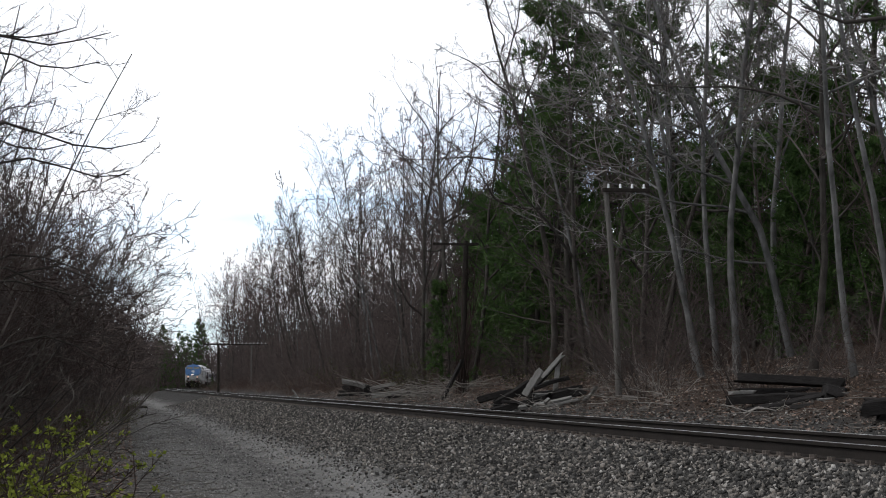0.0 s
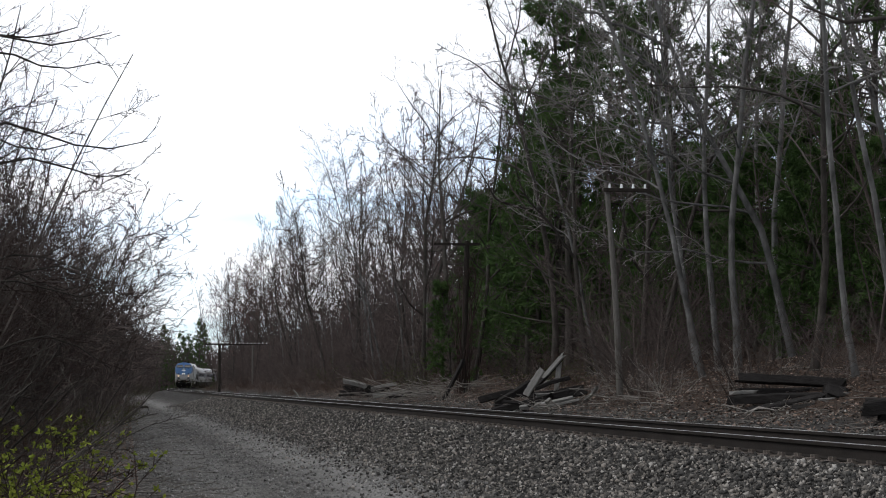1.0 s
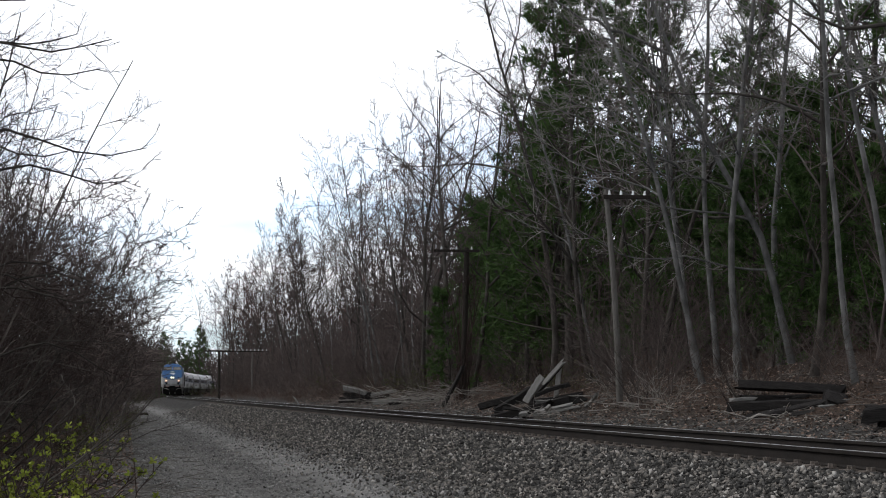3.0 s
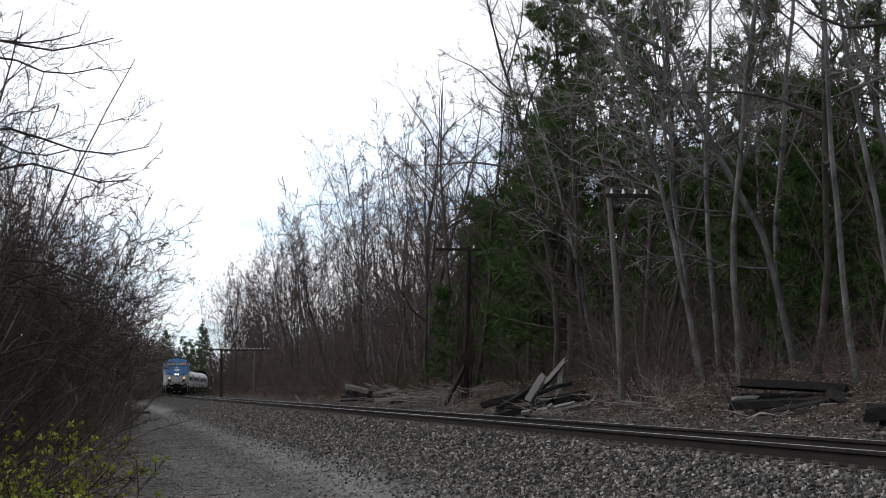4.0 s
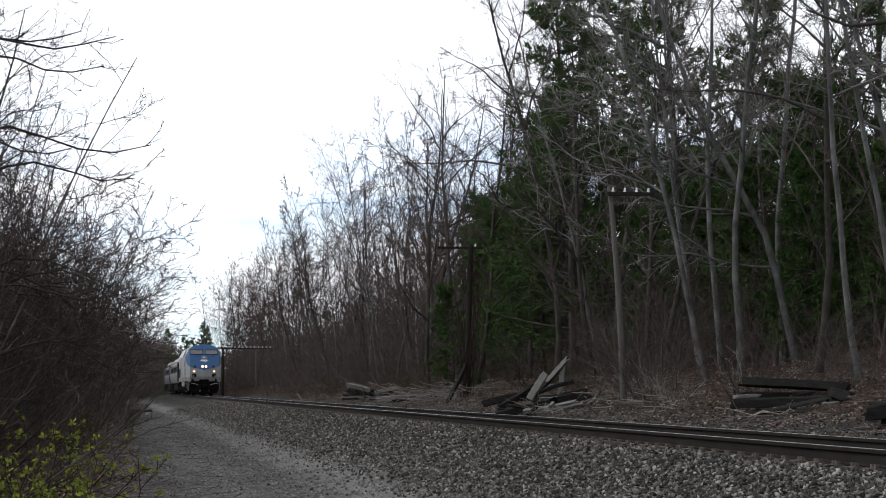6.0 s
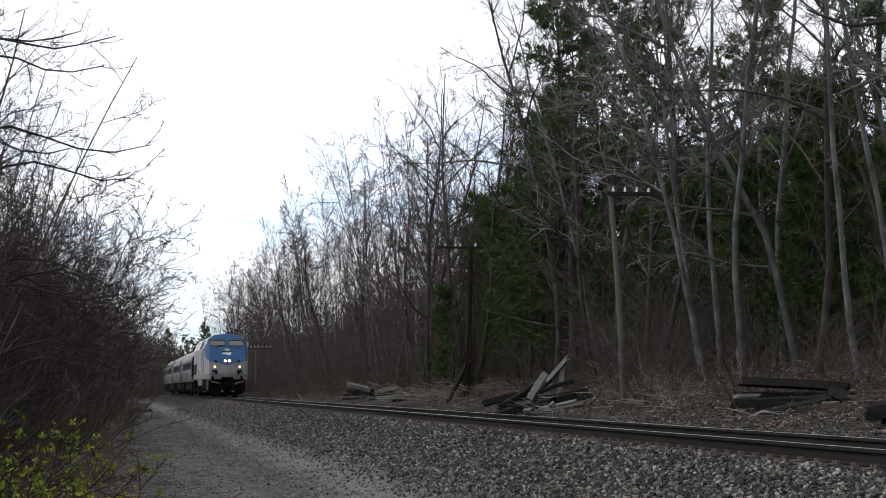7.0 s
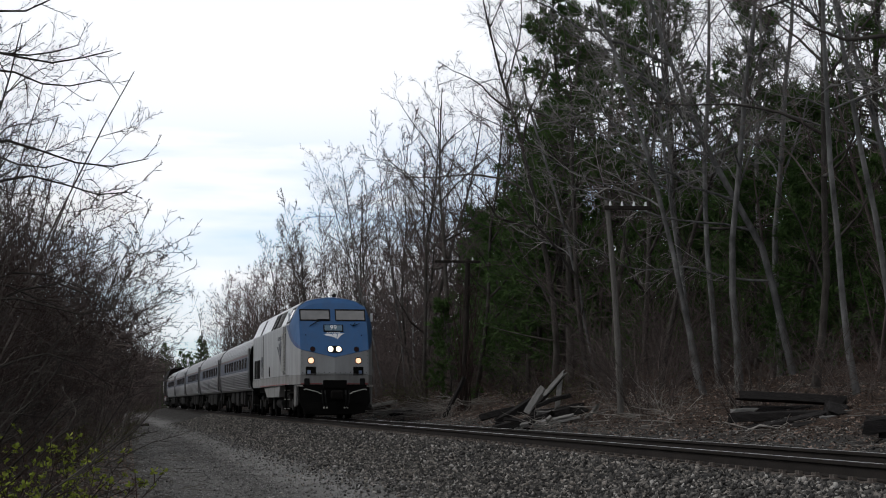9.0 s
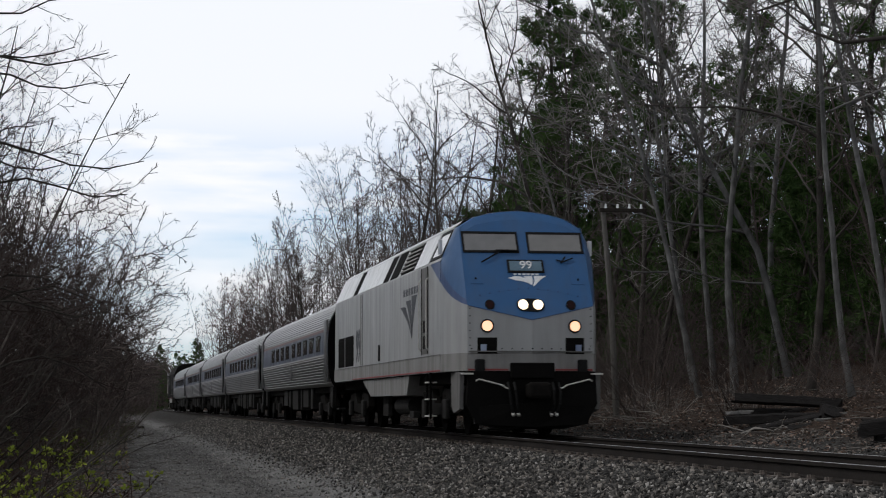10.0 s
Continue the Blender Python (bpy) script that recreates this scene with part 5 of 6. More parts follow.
def far_woods():
    """The depth of the wood behind the single trees: simple trunks with boughs, in one mesh; also unseen trees behind
    the view.
    """
    rng = np.random.default_rng(31)
    V, F, n0 = [], [], 0
    for i in range(2050):
        if i >= 1700:                      # both sides of the line behind the view, unseen: added to block low light
            s = rng.uniform(-190, -26)
            q = 6.5 + rng.random() * 26 if i % 2 else -11.5 - rng.random() * 26
            h = rng.uniform(11, 17)
        elif i < 730:
            s, q = -12 + 342 * rng.random() ** 1.15, 10 + rng.random() ** 0.9 * 30
            h = rng.uniform(9, 17) * (0.62 if s < 34 else 1 if s < 170 else 0.72)
        elif i < 1050:
            s = -20 + 350 * rng.random() ** 1.7
            q, h = -12.0 + min(0.03 * (s + 15), 5.0) - rng.random() * 14, rng.uniform(5.5, 9)
        elif i < 1210:                      # where the line bends out of sight
            s = rng.uniform(245, 420)
            q, h = -7.5 - rng.random() ** 1.5 * 24 - max(0, s - 330) * 0.05, rng.uniform(7, 11)
        else:
            s, q = rng.uniform(345, 560), rng.uniform(-28, 16)
            if abs(q) < 5 and s < 440:
                q -= 9
            h = rng.uniform(8, 12)
        p = at(s, q)
        far = 1.2 if s < 100 else 1.7 if s < 243 else 4.5
        tr = stem(rng, 1, h, rng.uniform(0.04, 0.1), 5, lean=(rng.normal() * 0.1, rng.normal() * 0.1), wig=0.09, taper=0.2)
        li = grow(rng, tr, 14, 0.03, 1.0, 45, 0.27, 3, 0.15, 0.08, 0.012, 0.4, 0.012 * far)
        tw = grow(rng, li, 6 if s > -20 else 3, 0.02, 1.0, 48, 0.5, 2, 0.18, 0.06, 0.01, 0.6, 0.008 * far)
        v, f = tubes([(*tr, 5), (*li, 3), (*tw, 3)])
        V.append(v + np.array(p))
        F.append(f + n0)
        n0 += len(v)
    for i in range(1000):                     # low growth under the trees
        k = rng.random()
        if k < 0.5:
            s, q = 20 + 310 * rng.random() ** 1.2, 7.5 + rng.random() * 14
        elif k < 0.68:
            s, q = rng.uniform(-14, 40), 13 + rng.random() * 20
        else:
            s = rng.uniform(-20, 330)
            q = min(-7.5, -12.0 + 0.03 * s) - rng.random() * 9
        far = 1.0 if s < 60 else 2.0 if s < 200 else 4.0
        st = stem(rng, 6, rng.uniform(2.5, 6.5), 0.012 * far, 4, wig=0.14, spread=0.65, base=0.7, taper=0.5)
        tw = grow(rng, st, 14, 0.05, 1.0, 48, 0.32, 2, 0.2, 0.05, 0.012, 0.6, 0.009 * far)
        v, f = tubes([(*st, 3), (*tw, 3)])
        V.append(v + np.array(at(s, q)))
        F.append(f + n0)
        n0 += len(v)
    me = from_arrays("far_woods", np.concatenate(V), np.concatenate(F), M_TWIG)
    tagged(new("far_woods", me), "depth of bare grey-brown woodland behind the first trees, plus unseen trees blocking low light behind the view", "woods", kind="stuff")


def litter():
    """Fallen leaves and sticks."""
    rng = np.random.default_rng(41)
    n = 30000
    s = -22 + rng.random(n) ** 1.5 * 110
    q = np.where(rng.random(n) < 0.78, 3.0 + rng.random(n) ** 1.2 * 8, -7.6 - rng.random(n) ** 1.2 * 2.2 + 0.01 * (s + 15))
    C = np.array([at(a, b, 0.012) for a, b in zip(s, q)])
    tilt = rng.normal(size=(n, 3)) * 0.45 + np.array([0, 0, 1])
    u = norm(np.cross(tilt, rng.normal(size=(n, 3))))
    w = norm(np.cross(norm(tilt), u))
    L = rng.uniform(0.022, 0.055, n)[:, None]
    V = np.stack([C - u * L, C + w * L * 0.55 + [0, 0, 0.008], C + u * L, C - w * L * 0.55 + [0, 0, 0.012]], 1).reshape(-1, 3)
    i = np.arange(n)[:, None] * 4
    F = np.concatenate([i + np.array([[0, 1, 2]]), i + np.array([[0, 2, 3]])])
    tagged(new("leaf_litter", from_arrays("leaf_litter", V, F, M_LITTER)), "dry brown fallen leaves on the banks", "leaves", kind="stuff")
    n = 3000
    s = -22 + rng.random(n) ** 1.3 * 100
    q = np.where(rng.random(n) < 0.6, 2.9 + rng.random(n) ** 1.3 * 6, -6.3 - rng.random(n) ** 0.8 * 3.4 + 0.01 * (s + 15))
    a = rng.uniform(0, np.pi * 2, n)
    L = rng.uniform(0.15, 0.8, n)
    C = np.array([at(x, y, 0.025) for x, y in zip(s, q)])
    D = np.stack([np.cos(a), np.sin(a), rng.normal(size=n) * 0.12], 1)
    P = np.stack([C - D * L[:, None] / 2, C + rng.normal(size=(n, 3)) * 0.02, C + D * L[:, None] / 2], 1)
    R = rng.uniform(0.004, 0.01, n)[:, None] * np.array([[1, 0.9, 0.5]])
    tagged(new("fallen_sticks", from_arrays("fallen_sticks", *tubes([(P, R, 4)]), M_DEAD)), "broken grey sticks scattered on the ground", "sticks", kind="stuff")


under()
far_woods()
litter()
# ---------------------------------------------------------------- poles, timbers and other clutter
M_POLE = simple("weathered_grey_pole_wood", (0.075, 0.07, 0.064), (0.14, 0.133, 0.122), 2.5, 0.9, 0, 0.6, 20, 0.01, (6, 6, 0.4))
M_DPOLE = simple("dark_creosoted_wood", (0.02, 0.017, 0.015), (0.04, 0.035, 0.03), 2.5, 0.9, 0, 0.6, 20, 0.01, (6, 6, 0.4))
M_OLDTIE = simple("old_creosoted_timber", (0.012, 0.011, 0.011), (0.03, 0.028, 0.027), 3.0, 0.9, 0, 0.8, 14, 0.02, (1, 6, 6), spec=0.04)
M_PALEWOOD = simple("sun_bleached_board", (0.11, 0.107, 0.1), (0.2, 0.196, 0.187), 3.0, 0.9, 0, 0.7, 16, 0.01, (0.6, 7, 7))
M_INSUL = mat_glass("pale_glass_insulator", (0.4, 0.42, 0.42), (0.5, 0.52, 0.52), 0.2)


def timber(name, a, b, w, h, mat, seed, roll=0.0, bow=0.0):
    """A worn squared timber from a to b: uneven faces and broken edges."""
    rng = random.Random(seed)
    a, b = Vector(a), Vector(b)
    n = 13
    ln = (b - a).length
    bm = bmesh.new()
    rings = []
    sag = rng.uniform(-0.03, 0.03)
    base = [(-0.5, -0.42), (-0.42, -0.5), (0.42, -0.5), (0.5, -0.42), (0.5, 0.4), (0.4, 0.5), (0.05, 0.48), (-0.4, 0.5), (-0.5, 0.4)]
    for i in range(n):
        k = i / (n - 1)
        row = []
        for u, v in base:
            j = 0.1 if 0 < i < n - 1 else 0.22
            row.append(bm.verts.new((k * ln + (rng.uniform(-0.1, 0.1) if i in (0, n - 1) else 0), u * w * (1 + rng.uniform(-j, j)), v * h * (1 + rng.uniform(-j, j)) + (bow + sag) * math.sin(math.pi * k))))
        rings.append(row)
    m = len(base)
    for r0, r1 in zip(rings, rings[1:]):
        for j in range(m):
            bm.faces.new((r0[j], r0[(j + 1) % m], r1[(j + 1) % m], r1[j]))
    bm.faces.new(rings[0][::-1])
    bm.faces.new(rings[-1])
    ob = new(name, link_bm(name, bm, mat))
    ob.matrix_world = Matrix.Translation(a) @ (b - a).to_track_quat("X", "Z").to_matrix().to_4x4() @ Matrix.Rotation(radians(roll), 4, "X")
    return ob


def P(s, q, z):
    x, y, _ = track(s, q)
    return Vector((x, y, z))


def telegraph_pole(s, q, top, r, mat, lean, arms, label, bend=0.0):
    """arms: (height below the top, from, to, insulators)."""
    p = at(s, q)
    h = top - p.z
    ob = empty("telegraph_pole", pose(p.x, p.y, p.z, 0, 0, math.degrees(track(s)[2])))
    n = 8
    pts = np.array([[[lean * h * (i / n) + bend * math.sin(math.pi * i / n), 0, -0.3 + (h + 0.3) * i / n] for i in range(n + 1)]])
    part("pole", from_arrays("pole", *tubes([(pts, np.linspace(r, r * 0.72, n + 1)[None], 12)]), mat, True), None, ob)
    for dz, x0, x1, k in arms:
        z = h - dz
        xo = lean * z
        arm = part("crossarm", box(xo + x0, xo + x1, -0.13, -0.03, z - 0.05, z + 0.05, 0.01), M_DPOLE, ob)
        for i in range(k):
            x = xo + x0 + (x1 - x0) * (i + 0.5) / k
            part("insulator", cyl((x, -0.08, z + 0.05), (x, -0.08, z + 0.16), 0.04, 0.025, 8), M_INSUL, arm, "pale glass insulator")
    return tagged(ob, label, "telegraph pole", "poles beside the track")


def pole_frame():
    """Two posts with one long beam and a row of insulators."""
    p = at(162.5, 4.2)
    ob = empty("pole_frame", pose(p.x, p.y, 0, 0, 0, math.degrees(track(162.5)[2])))
    for x, r, m in ((-1.35, 0.14, M_DPOLE), (1.85, 0.1, M_POLE)):
        part("post", cyl((x, 0, -0.4), (x, 0, 4.65), r, r * 0.8, 10), m, ob)
    part("beam", box(-2.75, 3.4, -0.2, -0.08, 4.42, 4.54, 0.02), M_DPOLE, ob)
    part("beam", box(-2.7, -0.2, 0.08, 0.18, 4.5, 4.6, 0.02), M_DPOLE, ob)
    for i in range(16):
        x = -2.5 + 0.38 * i
        part("insulator", cyl((x, -0.14, 4.54), (x, -0.14, 4.68), 0.055, 0.035, 7), M_INSUL, ob)
    part("brace", tube([(-1.35, 0, 3.3), (-2.4, -0.1, 4.45)], 0.04), M_DPOLE, ob)
    tagged(ob, "dark wooden post frame with a long beam of insulators", "pole frame")


def clutter():
    telegraph_pole(13.5, 5.0, 5.78, 0.092, M_POLE, -0.062, [(0.2, -0.1, 1.15, 4)], "grey weathered wooden telegraph pole leaning a little", 0.05)
    telegraph_pole(37.1, 5.0, 5.9, 0.13, M_DPOLE, 0.03, [(0.12, -1.25, 0.45, 3)], "dark old telegraph pole wrapped in dead vines")
    pole_frame()
    # dead vines round the dark pole
    rng = np.random.default_rng(61)
    p = at(37.1, 5.0)
    st = stem(rng, 22, 4.6, 0.02, 9, wig=0.1, spread=0.02, base=0.3, taper=0.5)
    tw = grow(rng, st, 14, 0.05, 1.0, 60, 0.12, 4, 0.3, -0.02, 0.012, 0.5, 0.006)
    tp = np.array([[0.1, 0, 4.4]]) + rng.normal(size=(60, 3)) * np.array([0.35, 0.25, 0.3])
    tangle = np.cumsum(np.concatenate([tp[:, None], rng.normal(size=(60, 6, 3)) * 0.13], 1), 1)
    ob = empty("dead_vine", pose(p.x, p.y, p.z, 0, 0, 9))
    part("tangle", from_arrays("tangle", *tubes([(*st, 4), (*tw, 3), (tangle, np.full((60, 7), 0.008), 3)]), M_RTWIG), None, ob)
    tagged(ob, "tangled dead brown vines climbing the old pole", "vine")

    # stack of old sleepers: q runs along, s a little back
    def T(rows, label, group, mat=None):
        for i, (s0, q0, z0, s1, q1, z1, w, h, m, roll) in enumerate(rows):
            tagged(timber("old_sleeper" if m is M_OLDTIE else "board", P(s0, q0, z0), P(s1, q1, z1), w, h, m, 100 + len(bpy.data.objects), roll), label[m is M_OLDTIE] if isinstance(label, tuple) else label, "timber", group)
    lab = ("sun-bleached grey broken board lying on the pile", "black creosoted old sleeper on the pile")
    T([(1.0, 4.0, 0.28, -0.4, 5.9, 0.34, 0.22, 0.18, M_OLDTIE, 5), (1.9, 4.5, 0.72, 0.5, 6.2, 0.6, 0.22, 0.17, M_OLDTIE, -14), (1.9, 4.5, 0.40, 1.0, 6.4, 0.45, 0.24, 0.2, M_OLDTIE, 8),
       (0.3, 4.15, 0.02, -1.3, 5.2, 0.34, 0.22, 0.18, M_OLDTIE, 24), (-1.6, 5.25, 0.25, -0.2, 5.75, 0.42, 0.42, 0.34, M_OLDTIE, 15), (0.1, 4.45, 0.09, -0.6, 5.7, 0.2, 0.10, 0.05, M_PALEWOOD, 10), (-0.6, 4.4, 0.08, -1.1, 5.3, 0.12, 0.12, 0.05, M_PALEWOOD, 0),
       (1.0, 4.12, 0.42, 0.93, 4.5, 0.44, 0.13, 0.07, M_PALEWOOD, 0)], lab, "sleeper pile beside the wood")
    T([(-7.6, 3.55, 0.22, -8.6, 5.4, 0.36, 0.26, 0.24, M_OLDTIE, 6), (-8.4, 3.95, 0.42, -9.2, 5.6, 0.62, 0.26, 0.22, M_OLDTIE, -8), (-8.6, 3.6, 0.02, -8.9, 4.8, 0.2, 0.2, 0.16, M_OLDTIE, 14), (-7.2, 3.9, 0.1, -7.0, 5.6, 0.2, 0.24, 0.2, M_OLDTIE, 0)], lab, "sleeper pile at the edge")
    T([(15.9, 2.15, -0.12, 14.6, 3.95, 0.4, 0.2, 0.18, M_OLDTIE, 10), (17.2, 2.05, 0.18, 16.6, 3.1, 0.42, 0.22, 0.18, M_OLDTIE, 0), (16.6, 2.4, 0.1, 16.3, 3.2, 0.62, 0.2, 0.16, M_OLDTIE, 20), (15.4, 2.95, 0.35, 15.1, 3.3, 0.98, 0.2, 0.06, M_PALEWOOD, 80),
       (15.7, 3.45, 0.75, 15.3, 3.9, 1.35, 0.13, 0.06, M_PALEWOOD, 70), (15.8, 3.3, 0.55, 15.4, 3.9, 1.3, 0.14, 0.07, M_OLDTIE, 40), (15.2, 3.2, 0.5, 15.0, 3.95, 0.75, 0.16, 0.1, M_OLDTIE, 10), (15.4, 3.75, 0.45, 15.5, 3.85, 1.15, 0.13, 0.1, M_PALEWOOD, 30),
       (15.0, 2.7, 0.0, 14.2, 3.9, 0.25, 0.12, 0.07, M_PALEWOOD, 30), (14.6, 3.0, -0.02, 13.9, 4.0, 0.2, 0.1, 0.06, M_PALEWOOD, 0), (17.0, 3.4, 0.3, 16.0, 4.5, 0.5, 0.18, 0.14, M_OLDTIE, 0), (14.4, 4.3, 0.2, 14.0, 4.5, 0.5, 0.1, 0.06, M_PALEWOOD, 0)], lab, "broken timber heap beside the track")
    rj = random.Random(17)
    for i in range(26):                      # split ends and short broken pieces in the heap
        s, q = 15.6 + rj.uniform(-1.2, 1.4), 3.25 + rj.uniform(-0.9, 1.0)
        z = ground_z(s, q) + rj.uniform(0.03, 0.5) * max(0.0, 1.1 - abs(q - 3.4))
        a, ln, up = rj.uniform(0, 6.3), rj.uniform(0.25, 0.75), rj.uniform(-0.1, 0.45)
        T([(s, q, z, s + ln * math.cos(a) * 0.8, q + ln * math.sin(a), z + ln * up, rj.uniform(0.06, 0.18), rj.uniform(0.03, 0.1), M_OLDTIE if i % 5 < 3 else M_PALEWOOD, rj.uniform(0, 90))], lab, "broken timber heap beside the track")
    for i in range(9):                       # splinters round the sleeper pile
        s, q = rj.uniform(-1.8, 1.4), rj.uniform(3.9, 5.4)
        z, a, ln = ground_z(s, q) + 0.05, rj.uniform(-0.6, 0.6) + 1.57, rj.uniform(0.2, 0.7)
        T([(s, q, z, s + ln * math.cos(a), q + ln * math.sin(a), z + 0.04, rj.uniform(0.05, 0.14), 0.04, M_PALEWOOD if i % 2 else M_OLDTIE, rj.uniform(0, 40))], lab, "sleeper pile beside the wood")
    T([(58.5, 2.85, 0.18, 57.5, 4.9, 0.3, 0.28, 0.26, M_OLDTIE, 0), (58.8, 3.1, 0.45, 57.8, 5.0, 0.42, 0.26, 0.24, M_OLDTIE, 10), (58.2, 3.0, 0.75, 57.8, 4.0, 0.50, 0.24, 0.2, M_PALEWOOD, 10), (57.0, 4.2, 0.4, 56.4, 5.2, 0.62, 0.2, 0.16, M_PALEWOOD, 0), (56.5, 3.9, 0.1, 55.5, 5.1, 0.2, 0.2, 0.18, M_OLDTIE, 0)], lab, "fallen log heap beside the track")
    T([(43.5, 2.6, 0.15, 42.6, 3.9, 0.28, 0.22, 0.2, M_PALEWOOD, 0), (42.5, 3.0, 0.1, 41.5, 4.6, 0.3, 0.16, 0.14, M_OLDTIE, 0), (72.0, 1.9, 0.3, 71.8, 2.15, -0.1, 0.09, 0.06, M_PALEWOOD, 0)], lab, "loose logs beside the track")
    # fallen dead branches
    for k, (s, q, z, n, L, seed) in enumerate(((40.5, 4.0, 0.25, 26, 2.6, 71), (14.0, 3.6, 0.0, 12, 1.1, 72), (-0.5, 4.7, 0.1, 6, 1.2, 73), (11.0, 4.9, 0.22, 10, 1.3, 74), (6.5, 4.4, 0.1, 7, 1.1, 75), (37.0, 4.6, 0.5, 16, 1.8, 76))):
        rng = np.random.default_rng(seed)
        base = np.array(P(s, q, z))
        a = rng.uniform(-0.5, 0.5, n) + np.where(rng.random(n) < 0.5, 0, np.pi)
        d0 = np.stack([np.cos(a), np.sin(a) * 0.8, rng.uniform(-0.08, 0.35, n)], 1)
        p0 = rng.normal(size=(n, 3)) * np.array([0.7, 0.7, 0.06])
        pts = np.stack([p0 + d0 * L * rng.uniform(0.4, 1, n)[:, None] * t + np.cumsum(rng.normal(size=(n, 3)) * 0.03, 0) * 0 + rng.normal(size=(n, 3)) * 0.06 * (t > 0) for t in np.linspace(0, 1, 5)], 1)
        br = (pts, rng.uniform(0.008, 0.022, n)[:, None] * np.linspace(1, 0.4, 5)[None])
        tw = grow(rng, br, 4, 0.2, 1.0, 45, 0.4, 3, 0.2, 0.02, 0.02, 0.5, 0.006)
        ob = empty("dead_branch_heap", Matrix.Translation(base))
        for i in range(n):
            part("branch", from_arrays("branch", *tubes([(br[0][i:i + 1], br[1][i:i + 1], 5), (tw[0][4 * i:4 * i + 4], tw[1][4 * i:4 * i + 4], 3)]), M_DEAD), None, ob)
        tagged(ob, "heap of bleached dead branches on the bank", "branches", "dead branch heaps")
    # dark snag beside the old pole and a log at the road's edge
    tagged(timber("fallen_log", at(96, -6.6, 0.09), at(94.6, -5.4, 0.08), 0.16, 0.14, M_OLDTIE, 81), "dark fallen log at the edge of the road", "log")
    tagged(timber("fallen_log", at(36.0, 4.1, 0.1), at(36.4, 4.9, 1.25), 0.14, 0.12, M_OLDTIE, 82), "dark broken snag leaning by the pole", "log")
    # a long bough that hangs in from a tree beyond the edge of the view
    rng = np.random.default_rng(91)
    p = at(-6.0, 6.6)
    tr = stem(rng, 1, 14.0, 0.2, 10, wig=0.03, taper=0.25)
    boughs = np.array([[[0, 0, 6.9], [-0.7, -0.1, 7.1], [-1.6, -0.2, 6.95], [-2.4, -0.2, 6.75], [-3.3, -0.3, 6.6], [-4.4, -0.3, 6.35]],
                       [[0, 0, 6.1], [-0.5, 0.1, 6.3], [-1.2, 0.1, 6.1], [-1.9, 0, 6.0], [-2.6, 0, 6.05], [-3.4, 0.1, 6.2]],
                       [[0, 0, 7.6], [-0.7, 0.3, 7.9], [-1.5, 0.4, 8.0], [-2.4, 0.5, 8.3], [-3.3, 0.5, 8.4], [-4.2, 0.6, 8.9]]], float)
    boughs[:, 1:] += rng.normal(size=(3, 5, 3)) * 0.07
    lim = (boughs, np.array([[0.075, 0.06, 0.05, 0.04, 0.03, 0.014]] * 3))
    br = grow(rng, lim, 10, 0.2, 1.0, 50, 0.3, 5, 0.2, 0.03, 0.012, 0.4, 0.008)
    tw = grow(rng, br, 7, 0.1, 1.0, 48, 0.5, 3, 0.2, 0.0, 0.01, 0.5, 0.0045)
    ob = tree_thing("tree", [(*tr, 9), (*lim, 7)], [(*br, 4), (*tw, 3)], M_GREY, M_TWIG)
    ob.matrix_world = pose(p.x, p.y, p.z, 0, 0, 9)
    tagged(ob, "dark bare tree with long overhanging boughs", "tree", "trees of the wood")
    # a pale tree that leans out of the wood and spreads long limbs towards the track
    rng = np.random.default_rng(95)
    u = np.linspace(0, 1, 12)

    def limb(*pts):
        x, z = [a for a, b in pts], [b for a, b in pts]
        k = np.linspace(0, 1, len(pts))
        y = rng.uniform(-1.6, 0.8) * u
        return np.stack([np.interp(u, k, x), y, np.interp(u, k, z)], 1) + np.concatenate([np.zeros((1, 3)), np.cumsum(rng.normal(size=(11, 3)) * 0.06, 0)])
    tr = (np.stack([np.interp(u, (0, 0.26, 0.47, 0.56, 0.77, 1), (0, -0.8, -2.3, -2.85, -3.9, -4.7)), 0 * u, np.interp(u, (0, 0.26, 0.47, 0.56, 0.77, 1), (-0.3, 3.35, 6.05, 7.2, 10.0, 13.2))], 1)[None], np.linspace(0.115, 0.028, 12)[None])
    lim = np.array([limb((-2.3, 6.05), (-4.5, 6.9), (-7.5, 7.9)), limb((-1.6, 4.8), (-4.0, 5.6), (-6.5, 6.6), (-8.2, 7.2)), limb((-2.9, 7.2), (-5.0, 8.6), (-7.5, 9.6)), limb((-1.2, 4.0), (-3.5, 4.3), (-5.5, 4.9), (-7.4, 6.0)),
                    limb((-3.4, 8.6), (-5.5, 9.8), (-8.0, 11.0)), limb((-2.3, 6.05), (-0.5, 7.5), (1.5, 8.5)), limb((-0.6, 2.6), (-3.0, 3.0), (-4.8, 2.9), (-6.6, 3.6)), limb((-1.9, 5.4), (-3.4, 7.4), (-4.6, 10.2))])
    lim = (lim, np.linspace(0.05, 0.012, 12)[None] * rng.uniform(0.7, 1.1, len(lim))[:, None])
    br = grow(rng, lim, 15, 0.15, 1.0, 42, 0.3, 8, 0.13, 0.02, 0.008, 0.3, 0.009)
    tw = grow(rng, br, 8, 0.1, 1.0, 42, 0.36, 4, 0.14, 0.02, 0.009, 0.4, 0.0065)
    tw2 = grow(rng, tw, 4, 0.1, 1.0, 42, 0.5, 2, 0.14, 0.02, 0.009, 0.5, 0.0055)
    ob = tree_thing("tree", [(*tr, 10), (*lim, 6)], [(*br, 4), (*tw, 3), (*tw2, 3)], M_PALE, M_PTWIG)
    p = at(16.8, 10.8)
    ob.matrix_world = pose(p.x, p.y, p.z, 0, 0, 4)
    tagged(ob, "leaning pale grey tree with long low spreading limbs", "tree", "trees of the wood")
